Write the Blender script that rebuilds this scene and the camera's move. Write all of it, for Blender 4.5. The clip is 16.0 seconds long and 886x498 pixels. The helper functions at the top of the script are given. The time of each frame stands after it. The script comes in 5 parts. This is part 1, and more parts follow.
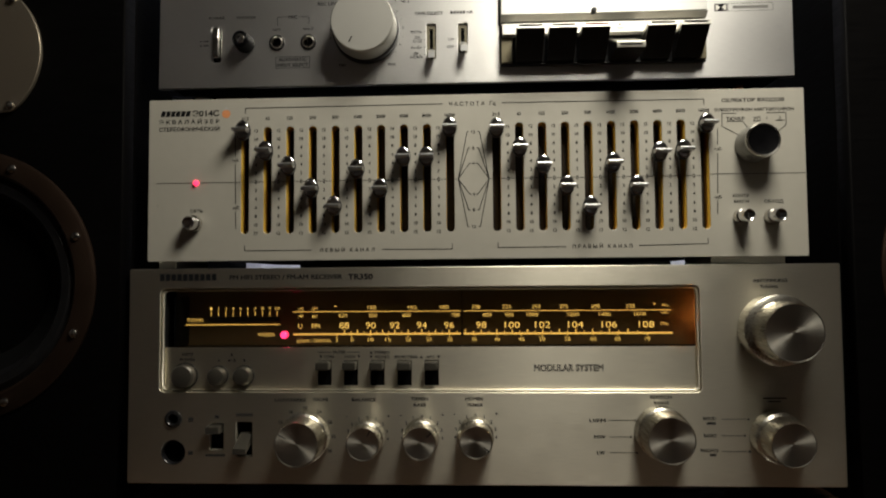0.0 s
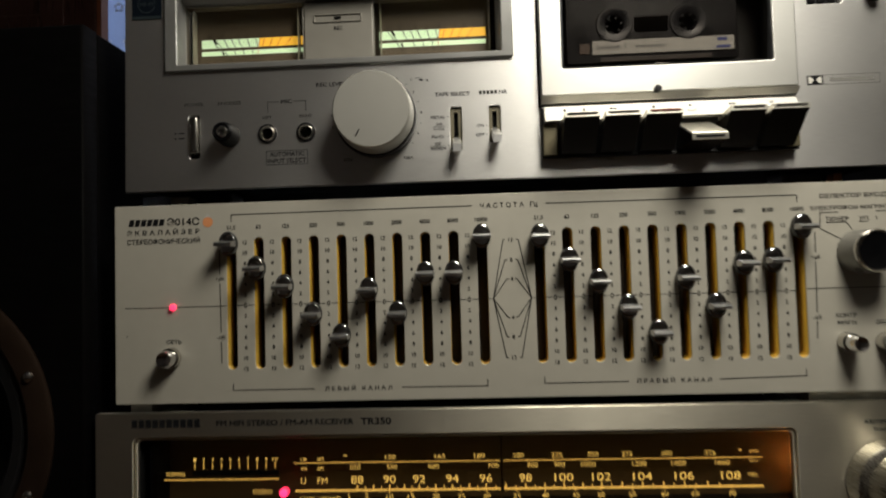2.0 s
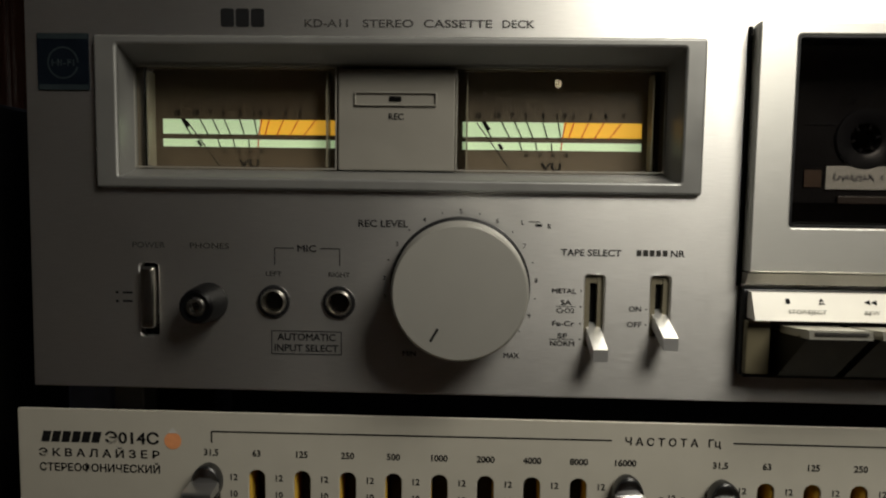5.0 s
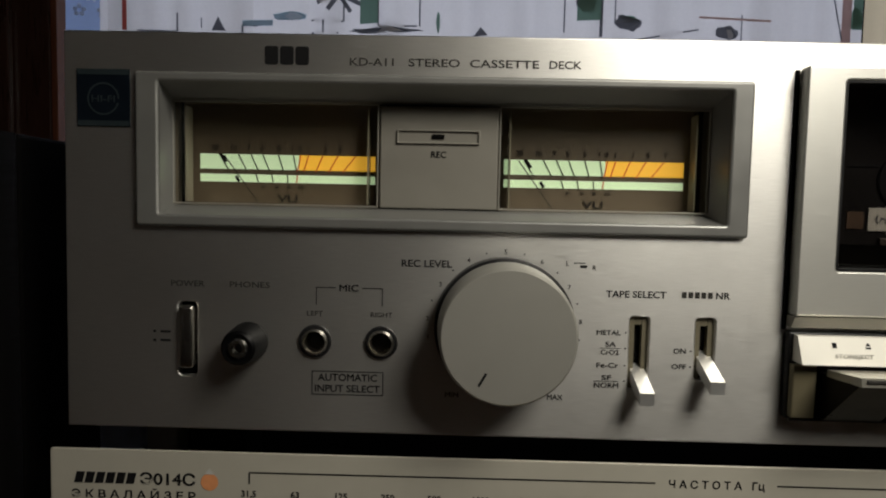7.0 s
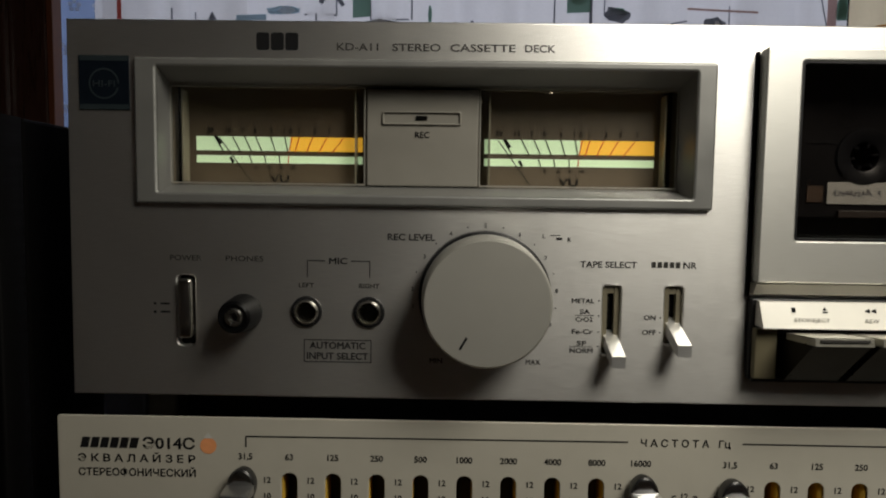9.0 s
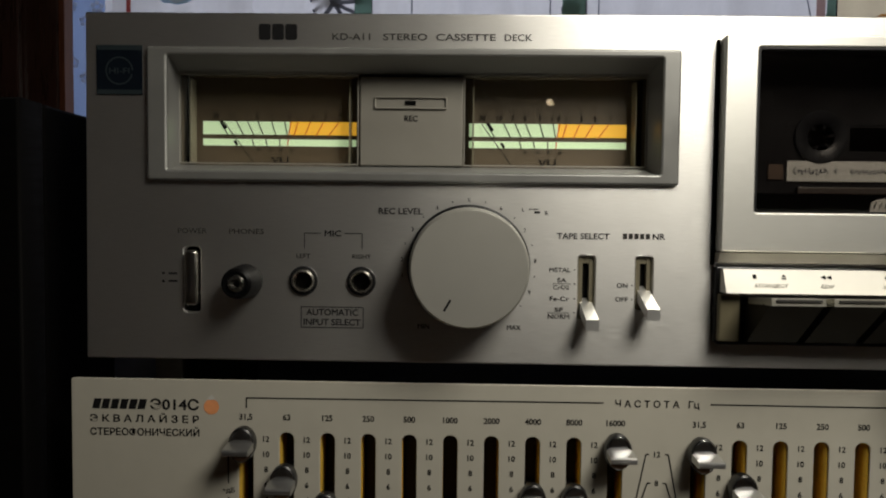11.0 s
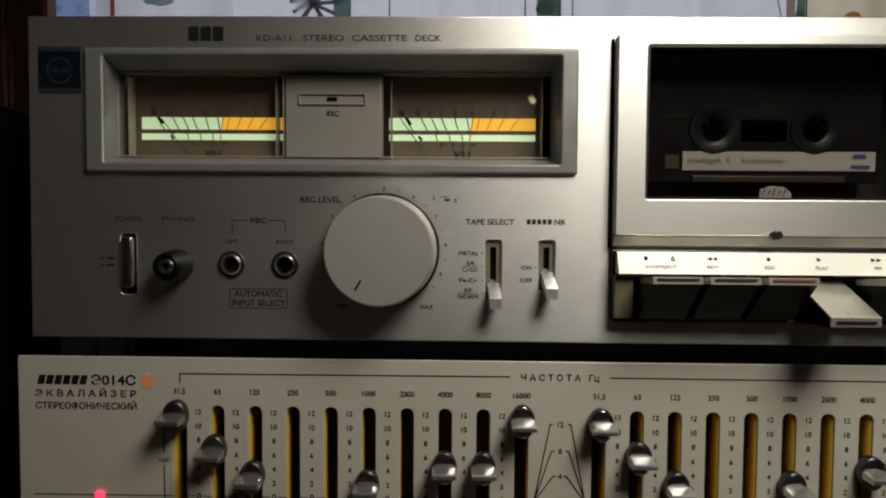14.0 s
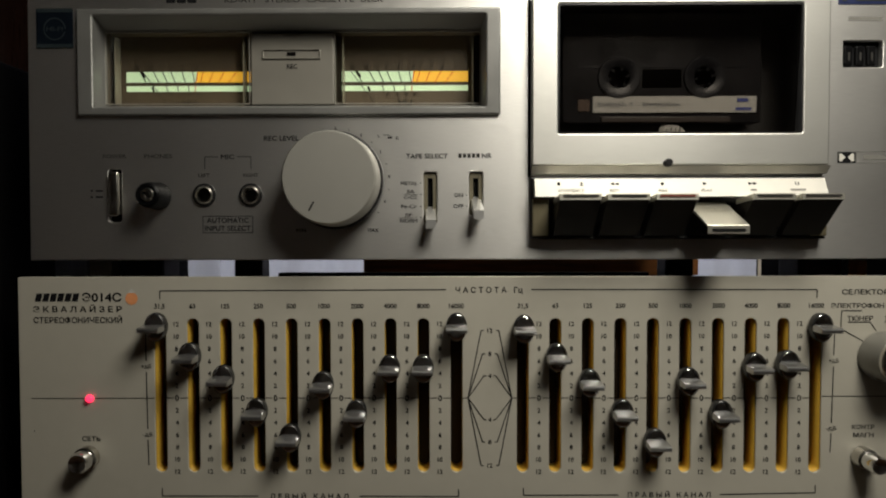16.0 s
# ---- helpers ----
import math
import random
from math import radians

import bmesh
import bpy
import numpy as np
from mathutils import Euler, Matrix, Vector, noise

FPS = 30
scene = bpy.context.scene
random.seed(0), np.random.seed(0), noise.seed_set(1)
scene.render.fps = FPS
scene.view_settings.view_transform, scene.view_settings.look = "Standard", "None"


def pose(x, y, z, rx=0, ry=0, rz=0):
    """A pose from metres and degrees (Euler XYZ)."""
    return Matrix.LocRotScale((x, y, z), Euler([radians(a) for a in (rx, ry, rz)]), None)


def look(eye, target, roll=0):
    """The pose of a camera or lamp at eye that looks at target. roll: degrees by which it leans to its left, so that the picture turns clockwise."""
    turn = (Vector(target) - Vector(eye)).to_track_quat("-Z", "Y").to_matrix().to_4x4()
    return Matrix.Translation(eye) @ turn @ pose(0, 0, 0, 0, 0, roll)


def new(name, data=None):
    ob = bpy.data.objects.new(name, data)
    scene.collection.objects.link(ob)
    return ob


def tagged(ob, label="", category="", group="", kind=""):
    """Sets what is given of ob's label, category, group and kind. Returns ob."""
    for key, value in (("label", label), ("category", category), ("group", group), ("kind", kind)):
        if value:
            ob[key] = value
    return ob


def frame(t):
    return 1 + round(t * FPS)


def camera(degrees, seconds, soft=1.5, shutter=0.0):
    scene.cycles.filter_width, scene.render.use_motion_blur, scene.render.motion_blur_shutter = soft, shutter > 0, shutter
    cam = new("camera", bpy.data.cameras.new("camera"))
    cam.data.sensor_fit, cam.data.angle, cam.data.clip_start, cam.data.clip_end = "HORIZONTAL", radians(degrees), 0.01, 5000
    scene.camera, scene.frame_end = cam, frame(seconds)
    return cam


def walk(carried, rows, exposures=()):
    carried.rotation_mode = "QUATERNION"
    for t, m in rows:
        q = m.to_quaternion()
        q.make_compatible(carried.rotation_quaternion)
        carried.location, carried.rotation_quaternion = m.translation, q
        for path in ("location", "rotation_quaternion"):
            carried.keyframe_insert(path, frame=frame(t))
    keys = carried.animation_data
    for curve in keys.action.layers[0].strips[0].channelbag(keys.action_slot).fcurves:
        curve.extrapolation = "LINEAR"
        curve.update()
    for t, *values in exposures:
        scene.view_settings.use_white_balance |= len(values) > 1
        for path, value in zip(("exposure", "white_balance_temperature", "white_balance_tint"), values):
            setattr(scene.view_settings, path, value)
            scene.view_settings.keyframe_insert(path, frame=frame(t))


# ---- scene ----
cam = camera(70.0, 16.0, soft=2.0, shutter=0.4)
PATH = [
    (0, (-0.0008, -0.4419, 0.1621), (-0.0222, 0.0571, 0.1849), -0.45),
    (0.5, (-0.0011, -0.4349, 0.1806), (-0.0236, 0.0641, 0.2034), -0.97),
    (1, (-0.0092, -0.4250, 0.1974), (-0.0307, 0.0742, 0.2177), -0.45),
    (1.5, (-0.0131, -0.4046, 0.2211), (-0.0355, 0.0944, 0.2427), -1.31),
    (2, (-0.0175, -0.3630, 0.2450), (-0.0438, 0.1358, 0.2665), -1.65),
    (2.5, (-0.0272, -0.3053, 0.2772), (-0.0589, 0.1933, 0.2969), -1.31),
    (3, (-0.0382, -0.2630, 0.3120), (-0.0677, 0.2358, 0.3290), -1.96),
    (3.5, (-0.0505, -0.2395, 0.3386), (-0.0784, 0.2597, 0.3432), -1.12),
    (4, (-0.0551, -0.2261, 0.3556), (-0.0842, 0.2730, 0.3508), -0.92),
    (4.5, (-0.0601, -0.2212, 0.3591), (-0.0895, 0.2775, 0.3371), -0.04),
    (5, (-0.0726, -0.2169, 0.3671), (-0.0878, 0.2815, 0.3300), 0.81),
    (7.3, (-0.0909, -0.2146, 0.3784), (-0.0994, 0.2845, 0.3486), 1.22),
    (7.5, (-0.0894, -0.2152, 0.3752), (-0.1010, 0.2839, 0.3478), 1.29),
    (8, (-0.0878, -0.2163, 0.3662), (-0.0986, 0.2828, 0.3385), 0.67),
    (8.5, (-0.0861, -0.2204, 0.3668), (-0.0959, 0.2788, 0.3385), 0.82),
    (8.7, (-0.0859, -0.2236, 0.3721), (-0.0918, 0.2750, 0.3359), 0.79),
    (11, (-0.0787, -0.2474, 0.3550), (-0.0877, 0.2521, 0.3344), 0.69),
    (11.5, (-0.0755, -0.2510, 0.3532), (-0.0837, 0.2484, 0.3313), 0.94),
    (12, (-0.0744, -0.2554, 0.3540), (-0.0819, 0.2441, 0.3325), 0.83),
    (12.5, (-0.0689, -0.2585, 0.3547), (-0.0765, 0.2410, 0.3332), 0.51),
    (13, (-0.0524, -0.2546, 0.3572), (-0.0615, 0.2449, 0.3368), 0.33),
    (13.5, (-0.0425, -0.2555, 0.3522), (-0.0535, 0.2440, 0.3321), 0.21),
    (14, (-0.0427, -0.2661, 0.3503), (-0.0531, 0.2333, 0.3290), 0.43),
    (14.5, (-0.0384, -0.2761, 0.3427), (-0.0467, 0.2235, 0.3233), -0.17),
    (15, (-0.0328, -0.2879, 0.3323), (-0.0355, 0.2116, 0.3091), -0.21),
    (15.5, (-0.0269, -0.2998, 0.3236), (-0.0286, 0.1998, 0.3042), -0.53),
    (16, (-0.0187, -0.3106, 0.3129), (-0.0221, 0.1892, 0.3002), -0.11),
]
walk(cam, [(t, look(e, g, r)) for t, e, g, r in PATH],
     [(0, 0.45), (1.0, 0.45), (2.5, 0.1), (4.5, -0.22), (8.5, -0.22), (11.0, -0.12), (16, -0.05)])

# ---- light ----
scene.view_settings.exposure = 0.0
world = bpy.data.worlds.new("world")
scene.world = world
world.use_nodes = True
world.node_tree.nodes["Background"].inputs[0].default_value = (0.36, 0.42, 0.60, 1)
world.node_tree.nodes["Background"].inputs[1].default_value = 0.004


def lamp(name, kind, at, target, power, colour, size=0.1):
    data = bpy.data.lights.new(name, "AREA" if kind == "STRIP" else kind)
    data.energy, data.color = power, colour
    if kind == "AREA":
        data.shape, data.size = "DISK", size
    elif kind == "STRIP":
        data.shape, data.size, data.size_y = "RECTANGLE", size, 0.003
    elif kind == "POINT":
        data.shadow_soft_size = size
    ob = new(name, data)
    ob.matrix_world = look(at, target)
    return ob


lamp("reading_light", "AREA", (0.158, -0.275, 0.665), (0.05, 0, 0.30), 2.42, (1.0, 0.945, 0.82), 0.22)
lamp("dial_bulb", "POINT", (0.1600, 0.0100, 0.1340), (0, 0, 0), 0.008, (1.0, 0.40, 0.10), 0.003)
for mx in (-0.1527, -0.0405):
    lamp("meter_bulb", "STRIP", (mx, 0.0142, 0.3784), (mx, 0.0180, 0.400), 0.0010, (1.0, 0.88, 0.66), 0.060)
lamp("window_light", "AREA", (0.05, 0.94, 0.78), (0.05, 0, 0.70), 9.0, (0.80, 0.86, 1.0), 1.5)


# ---- materials ----
def socket(node, *names):
    for n in names:
        if n in node.inputs:
            return node.inputs[n]
    return None


def mat(name, colour, rough=0.5, metal=0.0, vary=0.08, scale=60.0, grain=(1, 1, 1), bump=0.0, spread=0.08, coat=0.0,
        emit=None, power=0.0, aniso=0.0, sheen_mottle=0.0, across=False, spec=0.5):
    m = bpy.data.materials.new(name)
    m.use_nodes = True
    nt = m.node_tree
    n, l = nt.nodes, nt.links
    p = n["Principled BSDF"]
    p.inputs["Base Color"].default_value = (*colour, 1)
    p.inputs["Roughness"].default_value = rough
    p.inputs["Metallic"].default_value = metal
    p.inputs["Specular IOR Level"].default_value = spec
    if coat:
        p.inputs["Coat Weight"].default_value = coat
    if emit:
        p.inputs["Emission Color"].default_value = (*emit, 1)
        p.inputs["Emission Strength"].default_value = power
    if aniso:
        p.inputs["Anisotropic"].default_value = aniso
        if across:
            tg = n.new("ShaderNodeCombineXYZ")
            tg.inputs["Z"].default_value = 1.0
        else:
            tg = n.new("ShaderNodeTangent")
            tg.direction_type, tg.axis = "RADIAL", "Y"
        l.new(tg.outputs[0], p.inputs["Tangent"])
    if vary or bump or spread:
        tc = n.new("ShaderNodeTexCoord")
        mp = n.new("ShaderNodeMapping")
        mp.inputs["Scale"].default_value = grain
        l.new(tc.outputs["Object"], mp.inputs["Vector"])
        fine = n.new("ShaderNodeTexNoise")
        fine.inputs["Scale"].default_value, fine.inputs["Detail"].default_value = scale, 5
        l.new(mp.outputs[0], fine.inputs["Vector"])
        wide = n.new("ShaderNodeTexNoise")
        wide.inputs["Scale"].default_value, wide.inputs["Detail"].default_value = 14.0, 4
        l.new(tc.outputs["Object"], wide.inputs["Vector"])
        both = n.new("ShaderNodeMath")
        both.operation = "MULTIPLY_ADD"
        both.inputs[1].default_value = 0.65
        l.new(fine.outputs["Fac"], both.inputs[0])
        part_wide = n.new("ShaderNodeMath")
        part_wide.operation = "MULTIPLY"
        part_wide.inputs[1].default_value = 0.35 + sheen_mottle
        l.new(wide.outputs["Fac"], part_wide.inputs[0])
        l.new(part_wide.outputs[0], both.inputs[2])
        ramp = n.new("ShaderNodeMapRange")
        ramp.inputs["From Min"].default_value, ramp.inputs["From Max"].default_value = 0.3, 0.7 + sheen_mottle
        ramp.inputs["To Min"].default_value, ramp.inputs["To Max"].default_value = 1 - vary, 1 + vary
        l.new(both.outputs[0], ramp.inputs["Value"])
        mix = n.new("ShaderNodeVectorMath")
        mix.operation = "SCALE"
        mix.inputs[0].default_value = colour
        l.new(ramp.outputs[0], mix.inputs["Scale"])
        l.new(mix.outputs[0], p.inputs["Base Color"])
        rr = n.new("ShaderNodeMapRange")
        rr.inputs["From Min"].default_value, rr.inputs["From Max"].default_value = 0.3, 0.7
        rr.inputs["To Min"].default_value, rr.inputs["To Max"].default_value = max(0.02, rough - spread), rough + spread
        l.new(both.outputs[0], rr.inputs["Value"])
        l.new(rr.outputs[0], p.inputs["Roughness"])
        if bump:
            bp = n.new("ShaderNodeBump")
            bp.inputs["Strength"].default_value, bp.inputs["Distance"].default_value = bump, 0.0004
            l.new(fine.outputs["Fac"], bp.inputs["Height"])
            l.new(bp.outputs[0], p.inputs["Normal"])
    return m


def glass(name, colour, rough=0.02, clear=0.9):
    """A thin pane: mostly see-through, with a faint mirror on top."""
    m = bpy.data.materials.new(name)
    m.use_nodes = True
    n, l = m.node_tree.nodes, m.node_tree.links
    n.remove(n["Principled BSDF"])
    t, g, x = n.new("ShaderNodeBsdfTransparent"), n.new("ShaderNodeBsdfGlossy"), n.new("ShaderNodeMixShader")
    fr = n.new("ShaderNodeFresnel")
    fr.inputs["IOR"].default_value = 1.45
    t.inputs["Color"].default_value = (*colour, 1)
    g.inputs["Roughness"].default_value = rough
    l.new(fr.outputs[0], x.inputs[0])
    l.new(t.outputs[0], x.inputs[1])
    l.new(g.outputs[0], x.inputs[2])
    l.new(x.outputs[0], n["Material Output"].inputs["Surface"])
    return m


ALU_DECK = mat("deck_brushed_aluminium", (0.80, 0.79, 0.765), 0.43, 0.96, 0.09, 26, (6, 1, 260), 0.16, 0.06, aniso=0.52, across=True)
ALU_DOOR = mat("door_satin_aluminium", (0.69, 0.685, 0.65), 0.42, 0.85, 0.04, 26, (6, 1, 200), 0.06, 0.05, aniso=0.4, across=True)
ALU_RECEIVER = mat("receiver_brushed_aluminium", (0.76, 0.715, 0.595), 0.42, 0.96, 0.13, 26, (3, 1, 300), 0.16, 0.07, aniso=0.8, across=True)
ALU_KNOB = mat("spun_aluminium", (0.80, 0.76, 0.66), 0.36, 1.0, 0.05, 120, (1, 1, 1), 0.0, 0.05, aniso=0.8)
ALU_SIDE = mat("turned_aluminium", (0.70, 0.67, 0.58), 0.28, 1.0, 0.08, 30, (80, 1, 80), 0.1, 0.08)
ALU_MATT = mat("matt_knob_aluminium", (0.48, 0.47, 0.43), 0.48, 0.6, 0.012, 220, (1, 1, 1), 0.05, 0.015)
FRAME_GREY = mat("grey_meter_frame", (0.27, 0.27, 0.26), 0.42, 0.55, 0.05, 90, (1, 1, 1), 0.05, 0.06)
PLATE_GREY = mat("grey_meter_plate", (0.30, 0.285, 0.25), 0.45, 0.4, 0.04, 90, (1, 1, 1), 0.04, 0.05)
# broad mottling in the cream colour imitates cloudy reflections on the front
EQ_PAINT = mat("cream_satin_paint", (0.545, 0.52, 0.445), 0.36, 0.15, 0.04, 160, (1, 1, 1), 0.06, 0.12, sheen_mottle=0.2)
CHROME = mat("chrome_plating", (0.74, 0.74, 0.74), 0.11, 1.0, 0.05, 60, (1, 1, 1), 0.0, 0.05)
GRIP = mat("grooved_chrome_grip", (0.50, 0.50, 0.50), 0.30, 0.95, 0.05, 60, (1, 1, 1), 0.0, 0.05)
STEEL = mat("nickel_steel", (0.55, 0.53, 0.49), 0.25, 1.0, 0.08, 90, (1, 1, 1), 0.0, 0.08)
BLACK = mat("black_plastic", (0.012, 0.012, 0.013), 0.35, 0.0, 0.2, 120, (1, 1, 1), 0.05, 0.1)
BLACK_MATT = mat("black_steel_case", (0.010, 0.010, 0.010), 0.85, 0.0, 0.2, 200, (1, 1, 1), 0.1, 0.1, spec=0.02)
# near black for needle and meter parts, and for shade put in as solids
BLACK_AND_SHADE = mat("near_black_parts_and_shade", (0.004, 0.004, 0.004), 0.8, 0.0, 0.1, 100, (1, 1, 1), 0.0, 0.05, spec=0.03)
INK = mat("black_print", (0.010, 0.010, 0.011), 0.8, 0.0, 0.1, 400, (1, 1, 1), 0.0, 0.05, spec=0.1)
INK_GREY = mat("grey_print", (0.045, 0.043, 0.04), 0.5, 0.0, 0.1, 400, (1, 1, 1), 0.0, 0.05, spec=0.15)
BRASS_CARD = mat("yellow_slot_lining", (0.58, 0.36, 0.045), 0.5, 0.0, 0.12, 150, (1, 1, 8), 0.1, 0.1)
KEY_DARK = mat("dark_bronze_key", (0.009, 0.007, 0.005), 0.34, 0.0, 0.1, 120, (1, 1, 1), 0.04, 0.08, spec=0.12)
KEY_TOP = mat("silver_key_top", (0.66, 0.64, 0.56), 0.32, 0.8, 0.05, 60, (10, 1, 1), 0.05, 0.06)
KEY_BAR = mat("pale_key_legend_strip", (0.74, 0.72, 0.66), 0.50, 0.15, 0.03, 120, (1, 1, 1), 0.02, 0.05)
KEY_CHEEK = mat("olive_key_housing", (0.20, 0.175, 0.11), 0.42, 0.5, 0.08, 90, (1, 1, 1), 0.05, 0.08)
KEY_RED = mat("faded_red_slit", (0.24, 0.07, 0.05), 0.5, 0.0, 0.15, 300, (1, 1, 1), 0.0, 0.05)
PALE_PRINT = mat("pale_grey_print", (0.20, 0.195, 0.18), 0.5, 0.0, 0.1, 400, (1, 1, 1), 0.0, 0.05, spec=0.2)
LEVER = mat("satin_lever_chrome", (0.80, 0.80, 0.79), 0.38, 0.85, 0.05, 90, (1, 1, 1), 0.0, 0.05)
SWITCH_CHEEK = mat("pale_olive_metal", (0.24, 0.215, 0.15), 0.4, 0.4, 0.08, 120, (1, 1, 1), 0.03, 0.06)
PLUG = mat("soft_black_rubber", (0.003, 0.003, 0.0035), 0.4, 0.0, 0.2, 150, (1, 1, 1), 0.05, 0.1, spec=0.12)
SWITCH_GREY = mat("dull_switch_metal", (0.13, 0.12, 0.10), 0.38, 0.7, 0.1, 120, (1, 1, 1), 0.03, 0.08)
KNOB_GREY = mat("smoky_knob_plastic", (0.20, 0.195, 0.175), 0.30, 0.3, 0.06, 90, (1, 1, 1), 0.0, 0.06)
BAY_GREY = mat("dark_grey_bay_plastic", (0.050, 0.048, 0.047), 0.45, 0.0, 0.1, 80, (1, 1, 1), 0.03, 0.08)
SHELL = mat("smoky_cassette_plastic", (0.016, 0.015, 0.016), 0.22, 0.0, 0.15, 60, (1, 1, 1), 0.0, 0.08)
SMOKE = glass("smoked_glass", (0.56, 0.54, 0.52))
DIAL_GLASS = glass("tinted_dial_glass", (0.80, 0.74, 0.62))
CLEAR = glass("clear_plastic", (0.93, 0.93, 0.90))
HUB_CLEAR = mat("cloudy_hub_plastic", (0.011, 0.011, 0.013), 0.30, 0.0, 0.1, 200, (1, 1, 1), 0.0, 0.08)
DIAL_BACK = mat("brown_dial_backing", (0.085, 0.060, 0.030), 0.75, 0.0, 0.08, 60, (1, 1, 1), 0.0, 0.08)
DIAL_INK = mat("lit_yellow_dial_print", (0.8, 0.6, 0.2), 0.5, 0.0, 0, 1, (1, 1, 1), 0, 0, emit=(1.0, 0.70, 0.21), power=1.0)
DIAL_LINE = mat("lit_yellow_dial_line", (0.8, 0.6, 0.2), 0.5, 0.0, 0, 1, (1, 1, 1), 0, 0, emit=(1.0, 0.64, 0.17), power=0.8)
LED = mat("lit_red_led", (0.9, 0.05, 0.08), 0.3, 0.0, 0, 1, (1, 1, 1), 0, 0, emit=(1.0, 0.03, 0.09), power=2.0)
LED_CORE = mat("lit_pink_led", (0.9, 0.05, 0.08), 0.3, 0.0, 0, 1, (1, 1, 1), 0, 0, emit=(1.0, 0.03, 0.13), power=2.2)
VU_GREEN = mat("lit_pale_green_scale", (0.6, 0.75, 0.55), 0.5, 0.0, 0.05, 60, (1, 1, 1), 0, 0.05, emit=(0.60, 0.80, 0.48), power=0.55)
VU_ORANGE = mat("lit_orange_scale", (0.8, 0.45, 0.05), 0.5, 0.0, 0.05, 60, (1, 1, 1), 0, 0.05, emit=(1.0, 0.52, 0.05), power=0.58)
VU_FACE = mat("brown_grey_meter_face", (0.10, 0.076, 0.052), 0.5, 0.0, 0.08, 40, (1, 1, 1), 0.0, 0.08)
METER_BOX = mat("glossy_brown_plastic", (0.20, 0.17, 0.13), 0.16, 0.0, 0.06, 60, (1, 1, 1), 0.0, 0.04, spec=0.9)
POD_EDGE = mat("pale_clear_plastic_edge", (0.24, 0.22, 0.17), 0.25, 0.0, 0.06, 60, (1, 1, 1), 0.0, 0.05)
RED_INK = mat("red_print", (0.70, 0.09, 0.03), 0.5, 0.0, 0.1, 300, (1, 1, 1), 0.0, 0.05)
ORANGE_PRINT = mat("orange_ornament_print", (0.80, 0.33, 0.14), 0.5, 0.0, 0.1, 300, (1, 1, 1), 0.0, 0.05)
PAPER = mat("white_paper", (0.58, 0.57, 0.53), 0.75, 0.0, 0.06, 90, (1, 1, 1), 0.1, 0.05)
PAPER_BLUE = mat("blue_printed_paper", (0.36, 0.42, 0.56), 0.7, 0.0, 0.2, 90, (1, 1, 1), 0.1, 0.05)
BLUE_INK = mat("blue_print", (0.08, 0.10, 0.32), 0.5, 0.0, 0.15, 300, (1, 1, 1), 0.0, 0.05)
PENCIL = mat("pale_pencil", (0.11, 0.11, 0.13), 0.7, 0.0, 0.2, 300, (1, 1, 1), 0.0, 0.05)
TEAL = mat("dark_teal_foil", (0.003, 0.0055, 0.010), 0.5, 0.0, 0.25, 120, (1, 1, 1), 0.0, 0.1, spec=0.15)
TEAL_LIGHT = mat("pale_teal_print", (0.014, 0.022, 0.026), 0.5, 0.0, 0.1, 120, (1, 1, 1), 0.0, 0.1)
NAVY = mat("navy_foil", (0.025, 0.035, 0.11), 0.35, 0.3, 0.3, 120, (1, 1, 1), 0.0, 0.1)
SPEAKER_VINYL = mat("black_speaker_veneer", (0.002, 0.0018, 0.0018), 0.65, 0.0, 0.3, 40, (1, 1, 12), 0.15, 0.1, spec=0.05)
SPEAKER_METAL = mat("brushed_driver_plate", (0.44, 0.38, 0.29), 0.38, 0.85, 0.06, 30, (5, 1, 160), 0.1, 0.08)
RING_METAL = mat("dull_driver_ring", (0.05, 0.03, 0.02), 0.42, 0.7, 0.08, 60, (1, 1, 1), 0.05, 0.08)
CONE = mat("black_paper_cone", (0.006, 0.006, 0.006), 0.75, 0.0, 0.2, 120, (1, 1, 1), 0.2, 0.05, spec=0.1)
DARK_WOOD = mat("dark_polished_wood", (0.030, 0.011, 0.007), 0.30, 0.0, 0.45, 22, (14, 14, 1), 0.05, 0.08, coat=0.2)
WOOD_EDGE = mat("worn_wood_edge", (0.11, 0.034, 0.014), 0.4, 0.0, 0.3, 22, (14, 14, 1), 0.05, 0.08)
TABLE_WOOD = mat("brown_table_wood", (0.060, 0.034, 0.020), 0.3, 0.0, 0.4, 18, (1, 12, 12), 0.06, 0.1)
SLOT_CARD = mat("brown_slot_card", (0.022, 0.013, 0.005), 0.6, 0.0, 0.15, 120, (1, 1, 8), 0.1, 0.1)
SILL_WOOD = mat("orange_brown_wood", (0.52, 0.20, 0.06), 0.4, 0.0, 0.3, 18, (1, 14, 14), 0.06, 0.1)
WALL = mat("pale_wallpaper", (0.52, 0.47, 0.40), 0.8, 0.0, 0.1, 30, (1, 1, 1), 0.1, 0.05)
CEILING = mat("white_ceiling_paint", (0.70, 0.69, 0.66), 0.85, 0.0, 0.04, 30, (1, 1, 1), 0.1, 0.05)
FLOOR = mat("brown_floor_boards", (0.20, 0.11, 0.06), 0.45, 0.0, 0.3, 18, (1, 10, 1), 0.1, 0.1)


